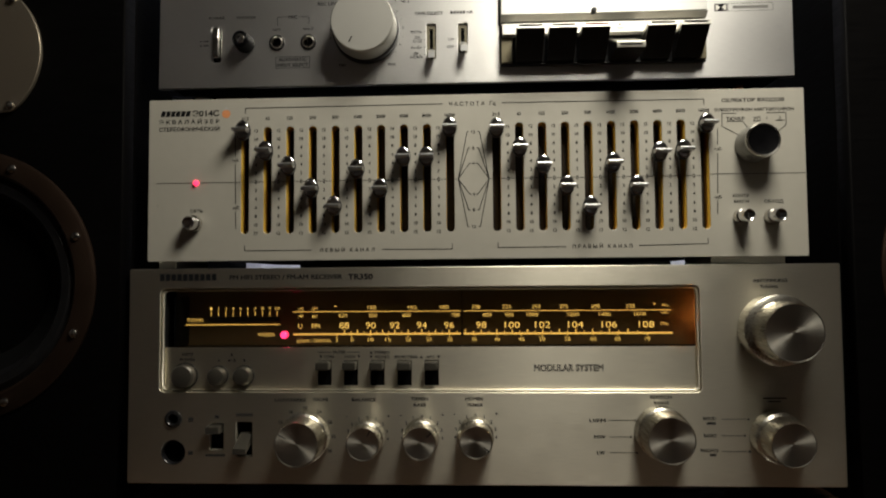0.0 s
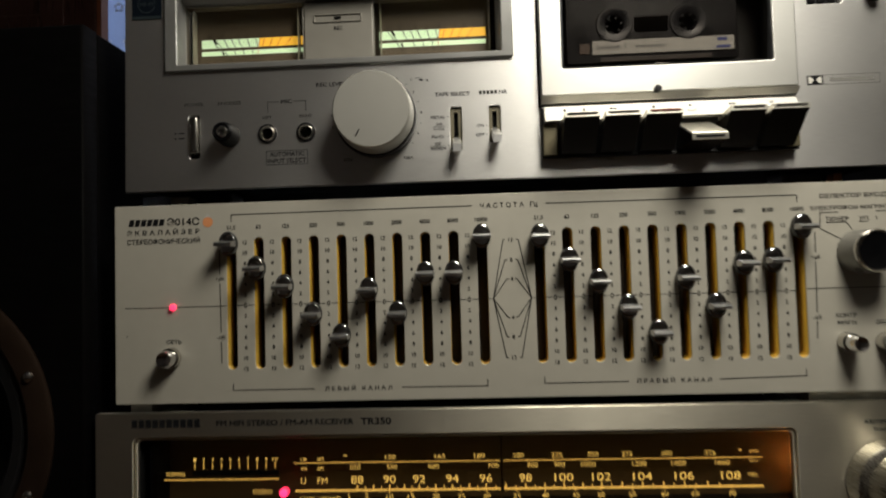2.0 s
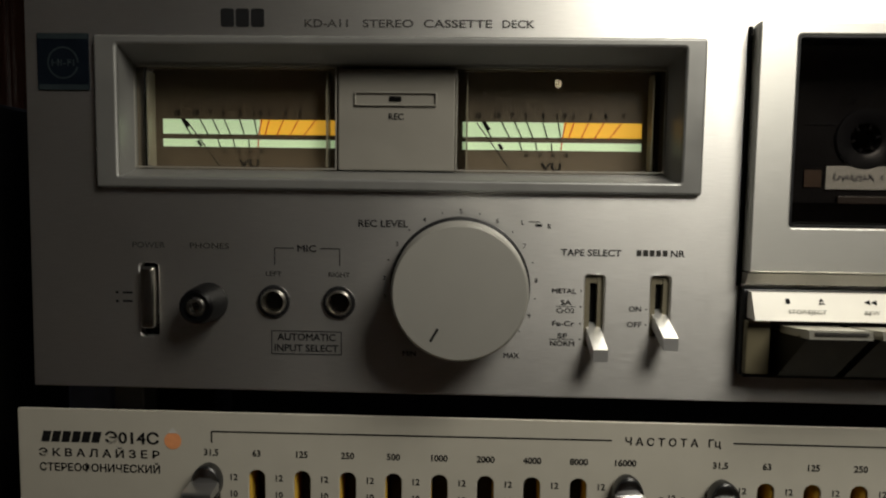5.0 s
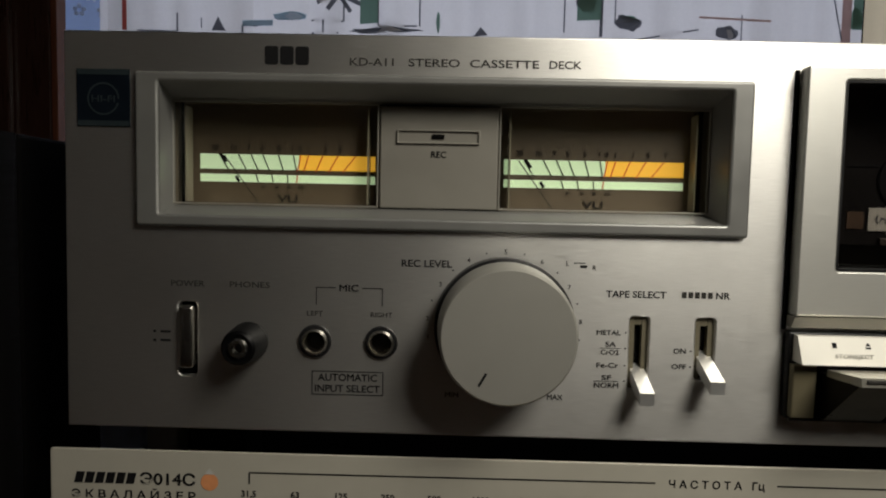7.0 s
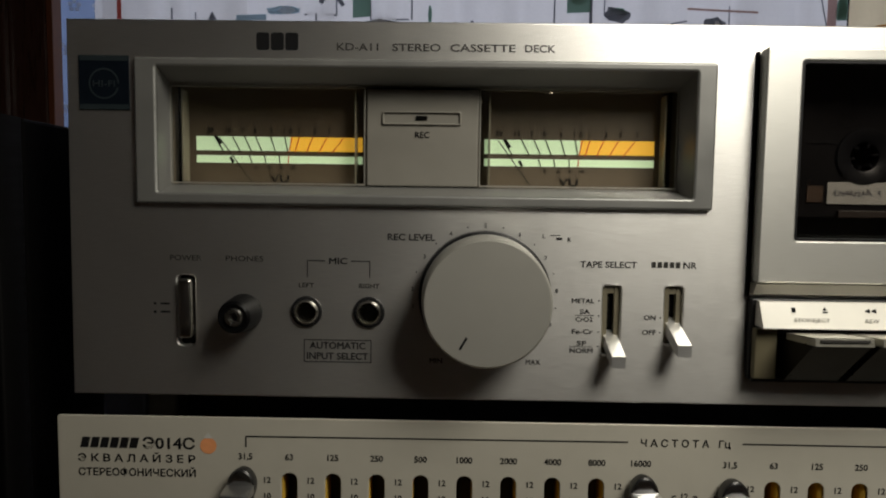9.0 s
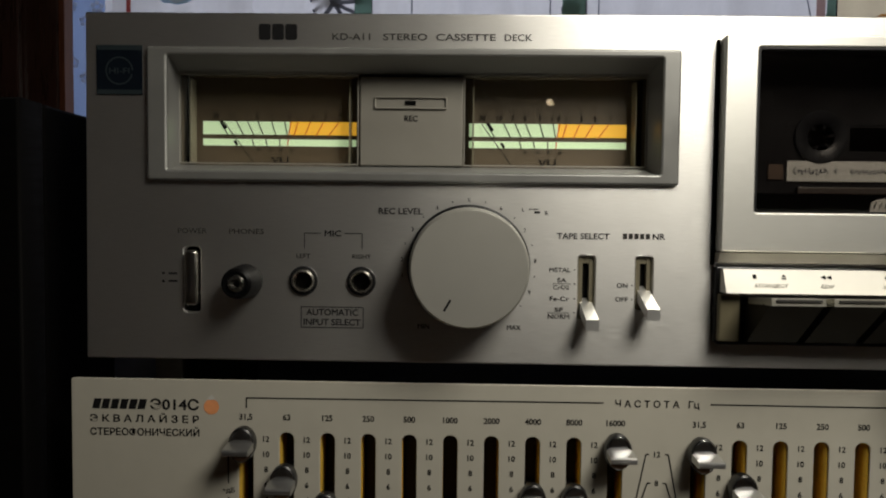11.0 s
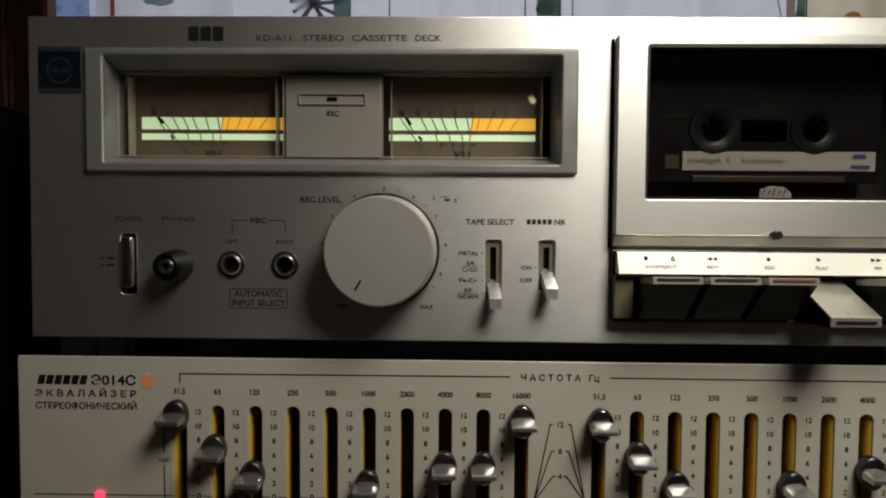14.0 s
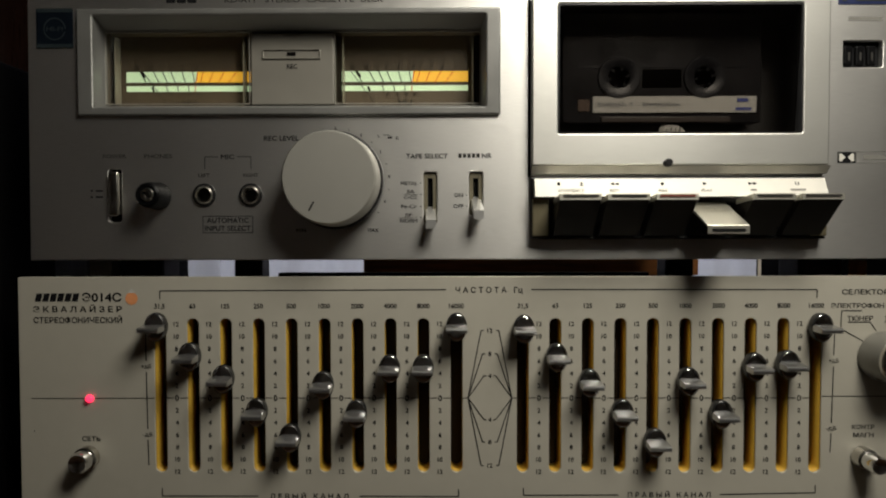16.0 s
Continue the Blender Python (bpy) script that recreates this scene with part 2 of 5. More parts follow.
def cloth(name, colour, through_colour, fold_tint=0.06):
    """Thin curtain cloth: half of the light passes."""
    m = mat(name, colour, 0.85, 0.0, fold_tint, 260, (1, 1, 1), 0.25, 0.05)
    n, l = m.node_tree.nodes, m.node_tree.links
    p = n["Principled BSDF"]
    t, x = n.new("ShaderNodeBsdfTranslucent"), n.new("ShaderNodeMixShader")
    t.inputs["Color"].default_value = (*through_colour, 1)
    x.inputs[0].default_value = 0.5
    l.new(p.outputs[0], x.inputs[1])
    l.new(t.outputs[0], x.inputs[2])
    l.new(x.outputs[0], n["Material Output"].inputs["Surface"])
    return m


CLOTH = cloth("printed_curtain_cloth", (0.62, 0.60, 0.60), (0.62, 0.60, 0.62))
CLOTH_WARM = cloth("yellow_curtain_cloth", (0.62, 0.53, 0.38), (0.62, 0.52, 0.36))
CLOTH_BLUE = cloth("blue_lace_cloth", (0.30, 0.38, 0.58), (0.30, 0.40, 0.66))
CLOTH_WHITE = cloth("white_lace_thread", (0.70, 0.72, 0.76), (0.66, 0.70, 0.78))
DYE_DARK = cloth("dark_curtain_dye", (0.17, 0.18, 0.21), (0.16, 0.17, 0.20))
DYE_GREEN = cloth("green_curtain_dye", (0.20, 0.33, 0.27), (0.20, 0.34, 0.28))
DYE_BLUE = cloth("blue_curtain_dye", (0.35, 0.48, 0.56), (0.35, 0.48, 0.58))
DYE_RED = cloth("red_curtain_dye", (0.48, 0.10, 0.08), (0.5, 0.10, 0.08))
DYE_PINK = cloth("rose_curtain_dye", (0.55, 0.38, 0.34), (0.55, 0.38, 0.36))
DYE_ORANGE = cloth("orange_curtain_dye", (0.62, 0.33, 0.12), (0.62, 0.33, 0.12))


# ---- builders ----
def thing(name, at, label, category, group="", kind=""):
    ob = new(name)
    ob.empty_display_size = 0.02
    ob.location = at
    return tagged(ob, label, category, group, kind)


def part(name, shape, material, parent, label="", at=(0, 0, 0), smooth=False):
    """Links a bmesh or a mesh as one mesh object under a thing or a part; the shape is in world metres, moved by at."""
    if isinstance(shape, bmesh.types.BMesh):
        me = bpy.data.meshes.new(name)
        bmesh.ops.recalc_face_normals(shape, faces=shape.faces)
        shape.to_mesh(me)
        shape.free()
    else:
        me = shape
    if not me.materials:
        me.materials.append(material)
    if smooth:
        me.shade_smooth()
        me.set_sharp_from_angle(angle=radians(35))
    ob = new(name, me)
    ob.location = at
    if parent is not None:
        ob.parent = parent
        if parent.type == "EMPTY":
            ob.matrix_parent_inverse = Matrix.Translation(-Vector(parent.location))
        else:
            ob.matrix_parent_inverse = Matrix.Translation(-Vector(parent.location))
    return tagged(ob, label)


def box(x0, x1, y0, y1, z0, z1, bevel=0.0, bm=None, segments=2):
    own = bm or bmesh.new()
    made = bmesh.ops.create_cube(own, size=1)["verts"]
    for v in made:
        v.co = ((x0 + x1) / 2 + v.co.x * (x1 - x0), (y0 + y1) / 2 + v.co.y * (y1 - y0), (z0 + z1) / 2 + v.co.z * (z1 - z0))
    if bevel:
        edges = list({e for v in made for e in v.link_edges})
        bmesh.ops.bevel(own, geom=edges, offset=bevel, segments=segments, affect="EDGES", profile=0.5)
    return own


def hexa(corners, bm=None):
    """A six-sided block from 8 corners: four of the bottom, then four of the top, in the same turn."""
    own = bm or bmesh.new()
    v = [own.verts.new(c) for c in corners]
    for f in ((0, 1, 2, 3), (7, 6, 5, 4), (0, 4, 5, 1), (1, 5, 6, 2), (2, 6, 7, 3), (3, 7, 4, 0)):
        own.faces.new([v[i] for i in f])
    return own


def lathe(cx, cz, profile, n=48, bm=None, squash=1.0):
    """A body turned round an axis along y through (cx, cz); profile: (radius, y) from the front to the back."""
    own = bm or bmesh.new()
    rings = []
    for r, y in profile:
        if r <= 1e-6:
            rings.append([own.verts.new((cx, y, cz))])
        else:
            rings.append([own.verts.new((cx + r * math.cos(2 * math.pi * k / n), y, cz + squash * r * math.sin(2 * math.pi * k / n))) for k in range(n)])
    for a, b in zip(rings, rings[1:]):
        for k in range(n):
            q = [a[k % len(a)], a[(k + 1) % len(a)], b[(k + 1) % len(b)], b[k % len(b)]]
            q = list(dict.fromkeys(q))
            if len(q) > 2:
                own.faces.new(q)
    return own


def round_rect(x0, x1, z0, z1, r, n=6):
    pts = []
    for cx, cz, a in ((x1 - r, z1 - r, 0), (x0 + r, z1 - r, 90), (x0 + r, z0 + r, 180), (x1 - r, z0 + r, 270)):
        for k in range(n + 1):
            t = radians(a + 90 * k / n)
            pts.append((cx + r * math.cos(t), cz + r * math.sin(t)))
    return pts


def disc_points(cx, cz, r, n=32):
    return [(cx + r * math.cos(2 * math.pi * k / n), cz + r * math.sin(2 * math.pi * k / n)) for k in range(n)]


def stand_up(me, y):
    """Turns a mesh that lies in x and y up to face the front, at depth y."""
    for v in me.vertices:
        v.co = (v.co.x, y - v.co.z, v.co.y)
    return me


def plate(outline, holes, y0, y1, bevel=0.0003):
    """A flat plate between the depths y0 and y1, with holes cut through it."""
    cu = bpy.data.curves.new("plate", "CURVE")
    cu.dimensions, cu.fill_mode = "2D", "BOTH"
    cu.extrude = 100 * ((y1 - y0) / 2 - bevel)
    cu.bevel_depth, cu.bevel_resolution, cu.offset = 100 * bevel, 1, -100 * bevel
    for pts in (outline, *holes):
        sp = cu.splines.new("POLY")
        sp.points.add(len(pts) - 1)
        for q, (x, z) in zip(sp.points, pts):
            q.co = (100 * x, 100 * z, 0, 1)
        sp.use_cyclic_u = True
    ob = new("plate", cu)
    me = bpy.data.meshes.new_from_object(ob.evaluated_get(bpy.context.evaluated_depsgraph_get()))
    bpy.data.objects.remove(ob)
    bpy.data.curves.remove(cu)
    for v in me.vertices:
        v.co = v.co / 100
    bm = bmesh.new()
    bm.from_mesh(me)
    bmesh.ops.remove_doubles(bm, verts=bm.verts, dist=2e-6)
    bm.to_mesh(me)
    bm.free()
    return stand_up(me, (y0 + y1) / 2)


def flat(polys, y):
    """Flat print: polygons given by (x, z), at depth y."""
    bm = bmesh.new()
    for pts in polys:
        bm.faces.new([bm.verts.new((x, y, z)) for x, z in pts])
    for f in bm.faces:
        f.normal_update()
        if f.normal.y > 0:
            f.normal_flip()
    return bm


def bar(x0, x1, z0, z1):
    return [(x0, z0), (x1, z0), (x1, z1), (x0, z1)]


def stroke(a, b, w=0.00055):
    (x0, z0), (x1, z1) = a, b
    d = math.hypot(x1 - x0, z1 - z0) or 1
    nx, nz = -(z1 - z0) / d * w / 2, (x1 - x0) / d * w / 2
    return [(x0 + nx, z0 + nz), (x0 - nx, z0 - nz), (x1 - nx, z1 - nz), (x1 + nx, z1 + nz)]


def strokes(points, w=0.00055):
    return [stroke(a, b, w) for a, b in zip(points, points[1:])]


def flat_part(name, polys, y, material, parent, label=""):
    me = bpy.data.meshes.new(name)
    bm = flat(polys, y)
    bm.to_mesh(me)
    bm.free()
    ob = part(name, me, material, parent, label)
    return tagged(ob, kind="stuff") if len(polys) > 1 else ob


PENDING = []


def text(words, x, z, high, y, material, parent, width=None, bold=0.0, name="lettering", align="CENTER", hollow=False):
    """Asks for printed words: centre (or left end) x, middle height z, cap height, all in metres."""
    cu = bpy.data.curves.new("words", "FONT")
    cu.body, cu.resolution_u, cu.bevel_depth, cu.bevel_resolution = words, 3, max(0.0, bold + 0.012), 0
    cu.offset = min(0.0, bold + 0.012)
    if hollow:
        cu.fill_mode = "NONE"
    PENDING.append((new("words", cu), words, x, z, high, y, material, parent, width, name, align))


def set_type():
    """Makes the meshes of all the words asked for."""
    dg = bpy.context.evaluated_depsgraph_get()
    made = [bpy.data.meshes.new_from_object(p[0].evaluated_get(dg)) for p in PENDING]
    for me, (ob, words, x, z, high, y, material, parent, width, name, align) in zip(made, PENDING):
        cu = ob.data
        bpy.data.objects.remove(ob)
        bpy.data.curves.remove(cu)
        co = np.empty(len(me.vertices) * 3)
        me.vertices.foreach_get("co", co)
        co = co.reshape(-1, 3)
        lo, hi = co.min(0), co.max(0)
        sz = high / 0.69
        sx = width / (hi[0] - lo[0]) if width else sz * 0.98
        mid = (lo[0] + hi[0]) / 2 if align == "CENTER" else lo[0]
        out = np.stack([x + (co[:, 0] - mid) * sx, y - np.maximum(co[:, 2], 0) * 1e-3, z + (co[:, 1] - 0.345) * sz], 1)
        me.vertices.foreach_set("co", out.ravel())
        me.update()
        me.name = name
        part(name, me, material, parent)
    PENDING.clear()


# ---- the room ----
def slab(name, x0, x1, y0, y1, z0, z1, material, label=""):
    return tagged(part(name, box(x0, x1, y0, y1, z0, z1), material, None), label, "", "", "structure")


slab("floor", -2.1, 2.1, -3.0, 1.1, -0.80, -0.74, FLOOR, "brown wooden floor of the living room")
slab("ceiling", -2.1, 2.1, -3.0, 1.1, 1.80, 1.90, CEILING, "plain white painted ceiling")
slab("wall_west", -2.1, -2.0, -3.0, 1.1, -0.74, 1.80, WALL, "pale papered wall of the room")
slab("wall_east", 2.0, 2.1, -3.0, 1.1, -0.74, 1.80, WALL, "pale papered wall of the room")
slab("wall_south", -2.0, 2.0, -3.0, -2.9, -0.74, 1.80, WALL, "pale papered wall of the room")
# the window wall with an opening for the window behind the curtain
wall_me = plate([(-2.0, -0.74), (2.0, -0.74), (2.0, 1.80), (-2.0, 1.80)], [[(-0.75, 0.10), (0.95, 0.10), (0.95, 1.55), (-0.75, 1.55)]], 0.86, 1.0, 0.0)
tagged(part("wall_north", wall_me, WALL, None), "pale papered window wall behind the curtain", "", "", "structure")


def curtain(name, x0, x1, z0, z1, y, folds, depth, material, label, category="curtain"):
    """Hanging cloth with soft folds, a few millimetres thick."""
    bm = bmesh.new()
    n = int((x1 - x0) / 0.008) + 2
    rows = []
    for z in (z1, (z0 + z1) / 2, z0):
        row = []
        for k in range(n):
            x = x0 + (x1 - x0) * k / (n - 1)
            row.append(bm.verts.new((x, curtain_y(x, y, folds, depth), z)))
        rows.append(row)
    for a, b in zip(rows, rows[1:]):
        for k in range(n - 1):
            bm.faces.new((a[k], a[k + 1], b[k + 1], b[k]))
    top = thing(name, ((x0 + x1) / 2, y, z0), label, category)
    part("cloth", bm, material, top, smooth=True)
    return top


def curtain_y(x, y, folds, depth):
    return y + depth * (0.6 * math.sin(x * folds) + 0.4 * math.sin(x * folds * 1.73 + 1.1) + 0.25 * math.sin(x * folds * 3.1 + 0.4))


def dye(parent, name, polys, material, y=0.70, folds=46.0, depth=0.010):
    """A printed motif that follows the folds, just in front of the cloth."""
    bm = bmesh.new()
    for pts in polys:
        vs = [bm.verts.new((x, curtain_y(x, y, folds, depth) - 0.0015, z)) for x, z in pts]
        bm.faces.new(vs)
    ob = part(name, bm, material, parent)
    return tagged(ob, kind="stuff") if len(polys) > 1 else ob


print_curtain = curtain("printed_curtain", -0.602, 0.475, -0.60, 1.70, 0.70, 46.0, 0.010, CLOTH,
                        "pale thin curtain with sketched trees and houses")
yellow_curtain = curtain("yellow_curtain", 0.478, 1.15, -0.60, 1.70, 0.70, 40.0, 0.012, CLOTH_WARM,
                         "yellowish curtain with small orange leaves")
lace_curtain = curtain("lace_curtain", -1.10, -0.606, -0.60, 1.70, 0.705, 30.0, 0.006, CLOTH_BLUE,
                       "light blue lace curtain with white flowers")
rng = random.Random(5)


def blob(cx, cz, w, h, n=14, rough=0.25):
    return [(cx + w / 2 * math.cos(6.2832 * k / n) * (1 + rough * (rng.random() - 0.5)),
             cz + h / 2 * math.sin(6.2832 * k / n) * (1 + rough * (rng.random() - 0.5))) for k in range(n)]


for fx in range(16):
    for fz in range(9):
        cx, cz = -0.655 + 0.017 * (fx % 4) - 0.017 * 4 * (fx // 4) + 0.006 * rng.random(), 0.42 + 0.042 * fz + 0.02 * (fx % 2)
        if (fx + fz) % 2 == 0 and fx < 8:
            dye(lace_curtain, "lace_flower", [blob(cx + 0.006 * math.cos(a), cz + 0.006 * math.sin(a), 0.007, 0.007, 8)
                                              for a in (0.3, 1.55, 2.8, 4.05, 5.3)], CLOTH_WHITE, 0.705, 30.0, 0.006)
# the sketch on the curtain repeats down the cloth
for drop in (0.0, -0.30, -0.60, 0.30):
    z = drop
    ln = lambda pts, w=0.0022: strokes([(x, q + z) for x, q in pts], w)
    dye(print_curtain, "red_stripe", [bar(-0.569, -0.564, 0.622 + z, 0.90 + z)], DYE_RED)
    dye(print_curtain, "house_outline", ln([(-0.55, 0.623), (-0.492, 0.622), (-0.492, 0.648)]) + ln([(-0.455, 0.64), (-0.455, 0.626)])
        + ln([(-0.40, 0.620), (-0.40, 0.634), (-0.38, 0.634)]) + ln([(-0.30, 0.640), (-0.255, 0.641), (-0.255, 0.70)])
        + ln([(-0.30, 0.622), (-0.262, 0.624)]) + ln([(-0.282, 0.622), (-0.282, 0.64)]), DYE_DARK)
    dye(print_curtain, "small_fir", [[(-0.44, 0.622 + z), (-0.42, 0.622 + z), (-0.431, 0.642 + z)],
                                     [(-0.07, 0.622 + z), (-0.05, 0.622 + z), (-0.06, 0.634 + z)]], DYE_DARK)
    dye(print_curtain, "blue_wash", [blob(-0.50, 0.688 + z, 0.05, 0.026), blob(-0.33, 0.645 + z, 0.05, 0.012), bar(-0.40, -0.355, 0.632 + z, 0.640 + z)], DYE_BLUE)
    dye(print_curtain, "palm_crown", [stroke((-0.262, 0.678 + z), (-0.262 + 0.035 * math.cos(a), 0.678 + z + 0.026 * math.sin(a)), 0.006)
                                      for a in (0.2, 0.9, 1.6, 2.3, 3.0, 3.7, 4.3, 5.2, 5.8)], DYE_DARK)
    dye(print_curtain, "green_door", [bar(-0.232, -0.205, 0.638 + z, 0.72 + z), bar(0.075, 0.108, 0.645 + z, 0.74 + z), bar(0.462, 0.474, 0.64 + z, 0.72 + z)], DYE_GREEN)
    dye(print_curtain, "door_line", ln([(-0.205, 0.72), (-0.205, 0.634), (-0.15, 0.634)]) + ln([(-0.146, 0.634), (-0.146, 0.70)])
        + ln([(0.058, 0.73), (0.058, 0.63)]) + ln([(0.108, 0.74), (0.108, 0.622)], 0.004) + ln([(0.127, 0.72), (0.127, 0.64)])
        + ln([(0.31, 0.66), (0.31, 0.622)]) + ln([(0.44, 0.72), (0.43, 0.69), (0.45, 0.62)]) + ln([(0.16, 0.622), (0.245, 0.635)]), DYE_DARK)
    dye(print_curtain, "long_boat", [blob(-0.20, 0.628 + z, 0.10, 0.008, 18, 0.5)], DYE_DARK)
    dye(print_curtain, "leaf_cluster", [blob(0.148, 0.644 + z, 0.042, 0.022, 16, 0.5), blob(0.09, 0.672 + z, 0.028, 0.030, 16, 0.5),
                                        blob(0.285, 0.632 + z, 0.036, 0.018, 14, 0.4), blob(-0.225, 0.690 + z, 0.022, 0.028, 14, 0.5)], DYE_DARK)
    dye(print_curtain, "green_leaf", [blob(0.150, 0.650 + z, 0.026, 0.010, 12, 0.5), blob(0.466, 0.655 + z, 0.016, 0.03, 12, 0.5), blob(-0.120, 0.642 + z, 0.006, 0.03, 10)], DYE_GREEN)
    dye(print_curtain, "rose_stripe", [bar(0.447, 0.460, 0.62 + z, 0.70 + z)] + ln([(0.245, 0.652), (0.345, 0.648)], 0.003), DYE_PINK)
    for cx, cz in ((0.515, 0.70), (0.545, 0.66), (0.585, 0.69), (0.60, 0.64), (0.53, 0.63)):
        dye(yellow_curtain, "orange_leaf", [blob(cx, cz + z, 0.026, 0.014, 10, 0.4)], DYE_ORANGE, 0.70, 40.0, 0.012)

# dark wooden panel that stands before the curtain; divider is only a stand-in name
divider = thing("wooden_panel", (-0.95, 0.61, -0.74), "dark polished wooden panel with a worn edge, before the curtain", "room divider")
part("board", box(-1.30, -0.612, 0.600, 0.618, -0.74, 1.5, 0.003), DARK_WOOD, divider)
part("edge_strip", box(-0.611, -0.603, 0.599, 0.619, -0.74, 1.5, 0.001), WOOD_EDGE, divider, "worn reddish edge strip")
part("stile", box(-0.70, -0.660, 0.590, 0.5995, -0.72, 1.48, 0.002), DARK_WOOD, divider)
for fz in (-0.735, 0.60, 1.40):
    part("rail", box(-1.28, -0.701, 0.590, 0.5995, fz, fz + 0.08, 0.002), DARK_WOOD, divider)

# a bare bulb in the room, mirrored in the meter windows
bulb = thing("light_bulb", (0.11, -1.02, 0.60), "small lit warm bulb hanging in the room", "lamp")
bulb_bm = bmesh.new()
bmesh.ops.create_uvsphere(bulb_bm, u_segments=20, v_segments=12, radius=0.0075)
part("globe", bulb_bm, mat("lit_bulb_glass", (0.9, 0.8, 0.6), 0.3, 0, 0, 1, (1, 1, 1), 0, 0, emit=(1.0, 0.78, 0.50), power=9.0), bulb, at=(0.11, -1.02, 0.60), smooth=True)
part("cord", box(0.108, 0.112, -1.022, -1.018, 0.6070, 1.80), BLACK, bulb)

# the table that carries the stack
table = thing("table", (0, 0.2, -0.74), "brown wooden table under the stack", "table")
part("tabletop", box(-0.80, 0.80, -0.09, 0.58, -0.025, 0.004, 0.003), TABLE_WOOD, table)
for lx in (-0.74, 0.74):
    for ly in (-0.03, 0.52):
        part("leg", box(lx - 0.025, lx + 0.025, ly - 0.025, ly + 0.025, -0.74, -0.0255, 0.003), TABLE_WOOD, table)

# a wooden box between the stack and the curtain
crate = thing("wooden_box", (0.07, 0.50, 0.004), "orange-brown wooden box behind the stack", "box")
part("body", box(-0.115, 0.275, 0.44, 0.54, 0.004, 0.262, 0.002), BLACK_MATT, crate)
part("lid", box(-0.118, 0.278, 0.437, 0.543, 0.2625, 0.288, 0.002), SILL_WOOD, crate)


# ---- loudspeakers ----
def loudspeaker(x0, x1, z1, cx, wz, tz, label):
    sp = thing("loudspeaker", ((x0 + x1) / 2, 0.12, 0.004), label, "loudspeaker", "loudspeakers beside the stack")
    baffle = plate([(x0, 0.004), (x1, 0.004), (x1, z1), (x0, z1)],
                   [disc_points(cx, wz, 0.083, 48), disc_points(cx, tz, 0.016, 24)], -0.003, 0.012, 0.0012)
    part("baffle", baffle, SPEAKER_VINYL, sp)
    part("cabinet", box(x0, x1, 0.0122, 0.25, 0.004, z1, 0.0015), SPEAKER_VINYL, sp)
    ring = part("woofer_ring", lathe(cx, wz, [(0.081, 0.004), (0.081, -0.0042), (0.083, -0.0058), (0.0945, -0.0058), (0.097, -0.0045), (0.097, -0.0031)], 96),
                RING_METAL, sp, "dull brown metal ring with screws", smooth=True)
    for k in range(8):
        a = radians(22.0 + 45 * k)
        px, pz = cx + 0.0895 * math.cos(a), wz + 0.0895 * math.sin(a)
        part("screw", lathe(px, pz, [(0, -0.0082), (0.0018, -0.0079), (0.0030, -0.0068), (0.0032, -0.0056)], 14), STEEL, ring, smooth=True)
    part("surround", lathe(cx, wz, [(0.0805, 0.001), (0.076, -0.002), (0.070, -0.001), (0.066, 0.004)], 72), BLACK, sp, "black rubber surround", smooth=True)
    part("cone", lathe(cx, wz, [(0, 0.022), (0.012, 0.021), (0.022, 0.026), (0.0225, 0.032), (0.066, 0.0042)], 72), CONE, sp, smooth=True)
    pts = []
    for k in range(64):
        a = 2 * math.pi * k / 64
        pts.append((cx + 0.0545 * math.cos(a), tz + max(-0.0432, min(0.0432, 0.0545 * math.sin(a)))))
    tw = part("tweeter_plate", plate(pts, [disc_points(cx, tz, 0.0105, 32)], -0.0062, -0.0032, 0.0006), SPEAKER_METAL, sp, "brushed metal tweeter plate")
    part("tweeter_dome", lathe(cx, tz, [(0, -0.006), (0.005, -0.0045), (0.0095, 0.0), (0.0102, 0.004)], 32), BLACK, sp, smooth=True)
    for sx in (-1, 1):
        for sz in (-1, 1):
            part("screw", lathe(cx + sx * 0.0325, tz + sz * 0.0385, [(0, -0.0088), (0.0018, -0.0084), (0.0030, -0.0074), (0.0032, -0.006)], 14), STEEL, tw, smooth=True)
    return sp


loudspeaker(-0.477, -0.2485, 0.402, -0.363, 0.160, 0.327, "black loudspeaker with brushed tweeter plate, beside the stack")
loudspeaker(0.258, 0.4865, 0.402, 0.3725, 0.166, 0.327, "black loudspeaker in shade, beside the stack")


# ---- receiver ----
receiver = thing("stereo_receiver", (0.0035, 0.15, 0.004), "silver stereo receiver with glowing amber tuning dial", "receiver")
MM = 0.001
RX0, RX1, RZ0, RZ1 = -0.2437, 0.2507, 0.0195, 0.1700
recess = round_rect(-0.2209, 0.1560, 0.0828, 0.1558, 0.0035)
small_holes = [round_rect(x - 0.0050, x + 0.0050, 0.0868, 0.1046, 0.0004, 2) for x in (-0.1045, -0.0857, -0.0668, -0.0477, -0.0286)]
lower_holes = [disc_points(-0.2107, 0.0643, 0.0050), disc_points(-0.2106, 0.0413, 0.0084),
               round_rect(-0.1845, -0.1750, 0.0430, 0.0612, 0.0004, 2), round_rect(-0.1655, -0.1545, 0.0385, 0.0622, 0.0004, 2)]
r_panel = part("front_panel", plate(round_rect(RX0, RX1, RZ0, RZ1, 0.0012, 3), [recess, *lower_holes], 0.0, 0.0045, 0.0006), ALU_RECEIVER, receiver, "brushed champagne aluminium front")
inner = part("recessed_strip", plate(round_rect(-0.2235, 0.1585, 0.0805, 0.1138, 0.0010, 3), small_holes, 0.0040 + 0.0006, 0.0062, 0.0002), ALU_RECEIVER, receiver)
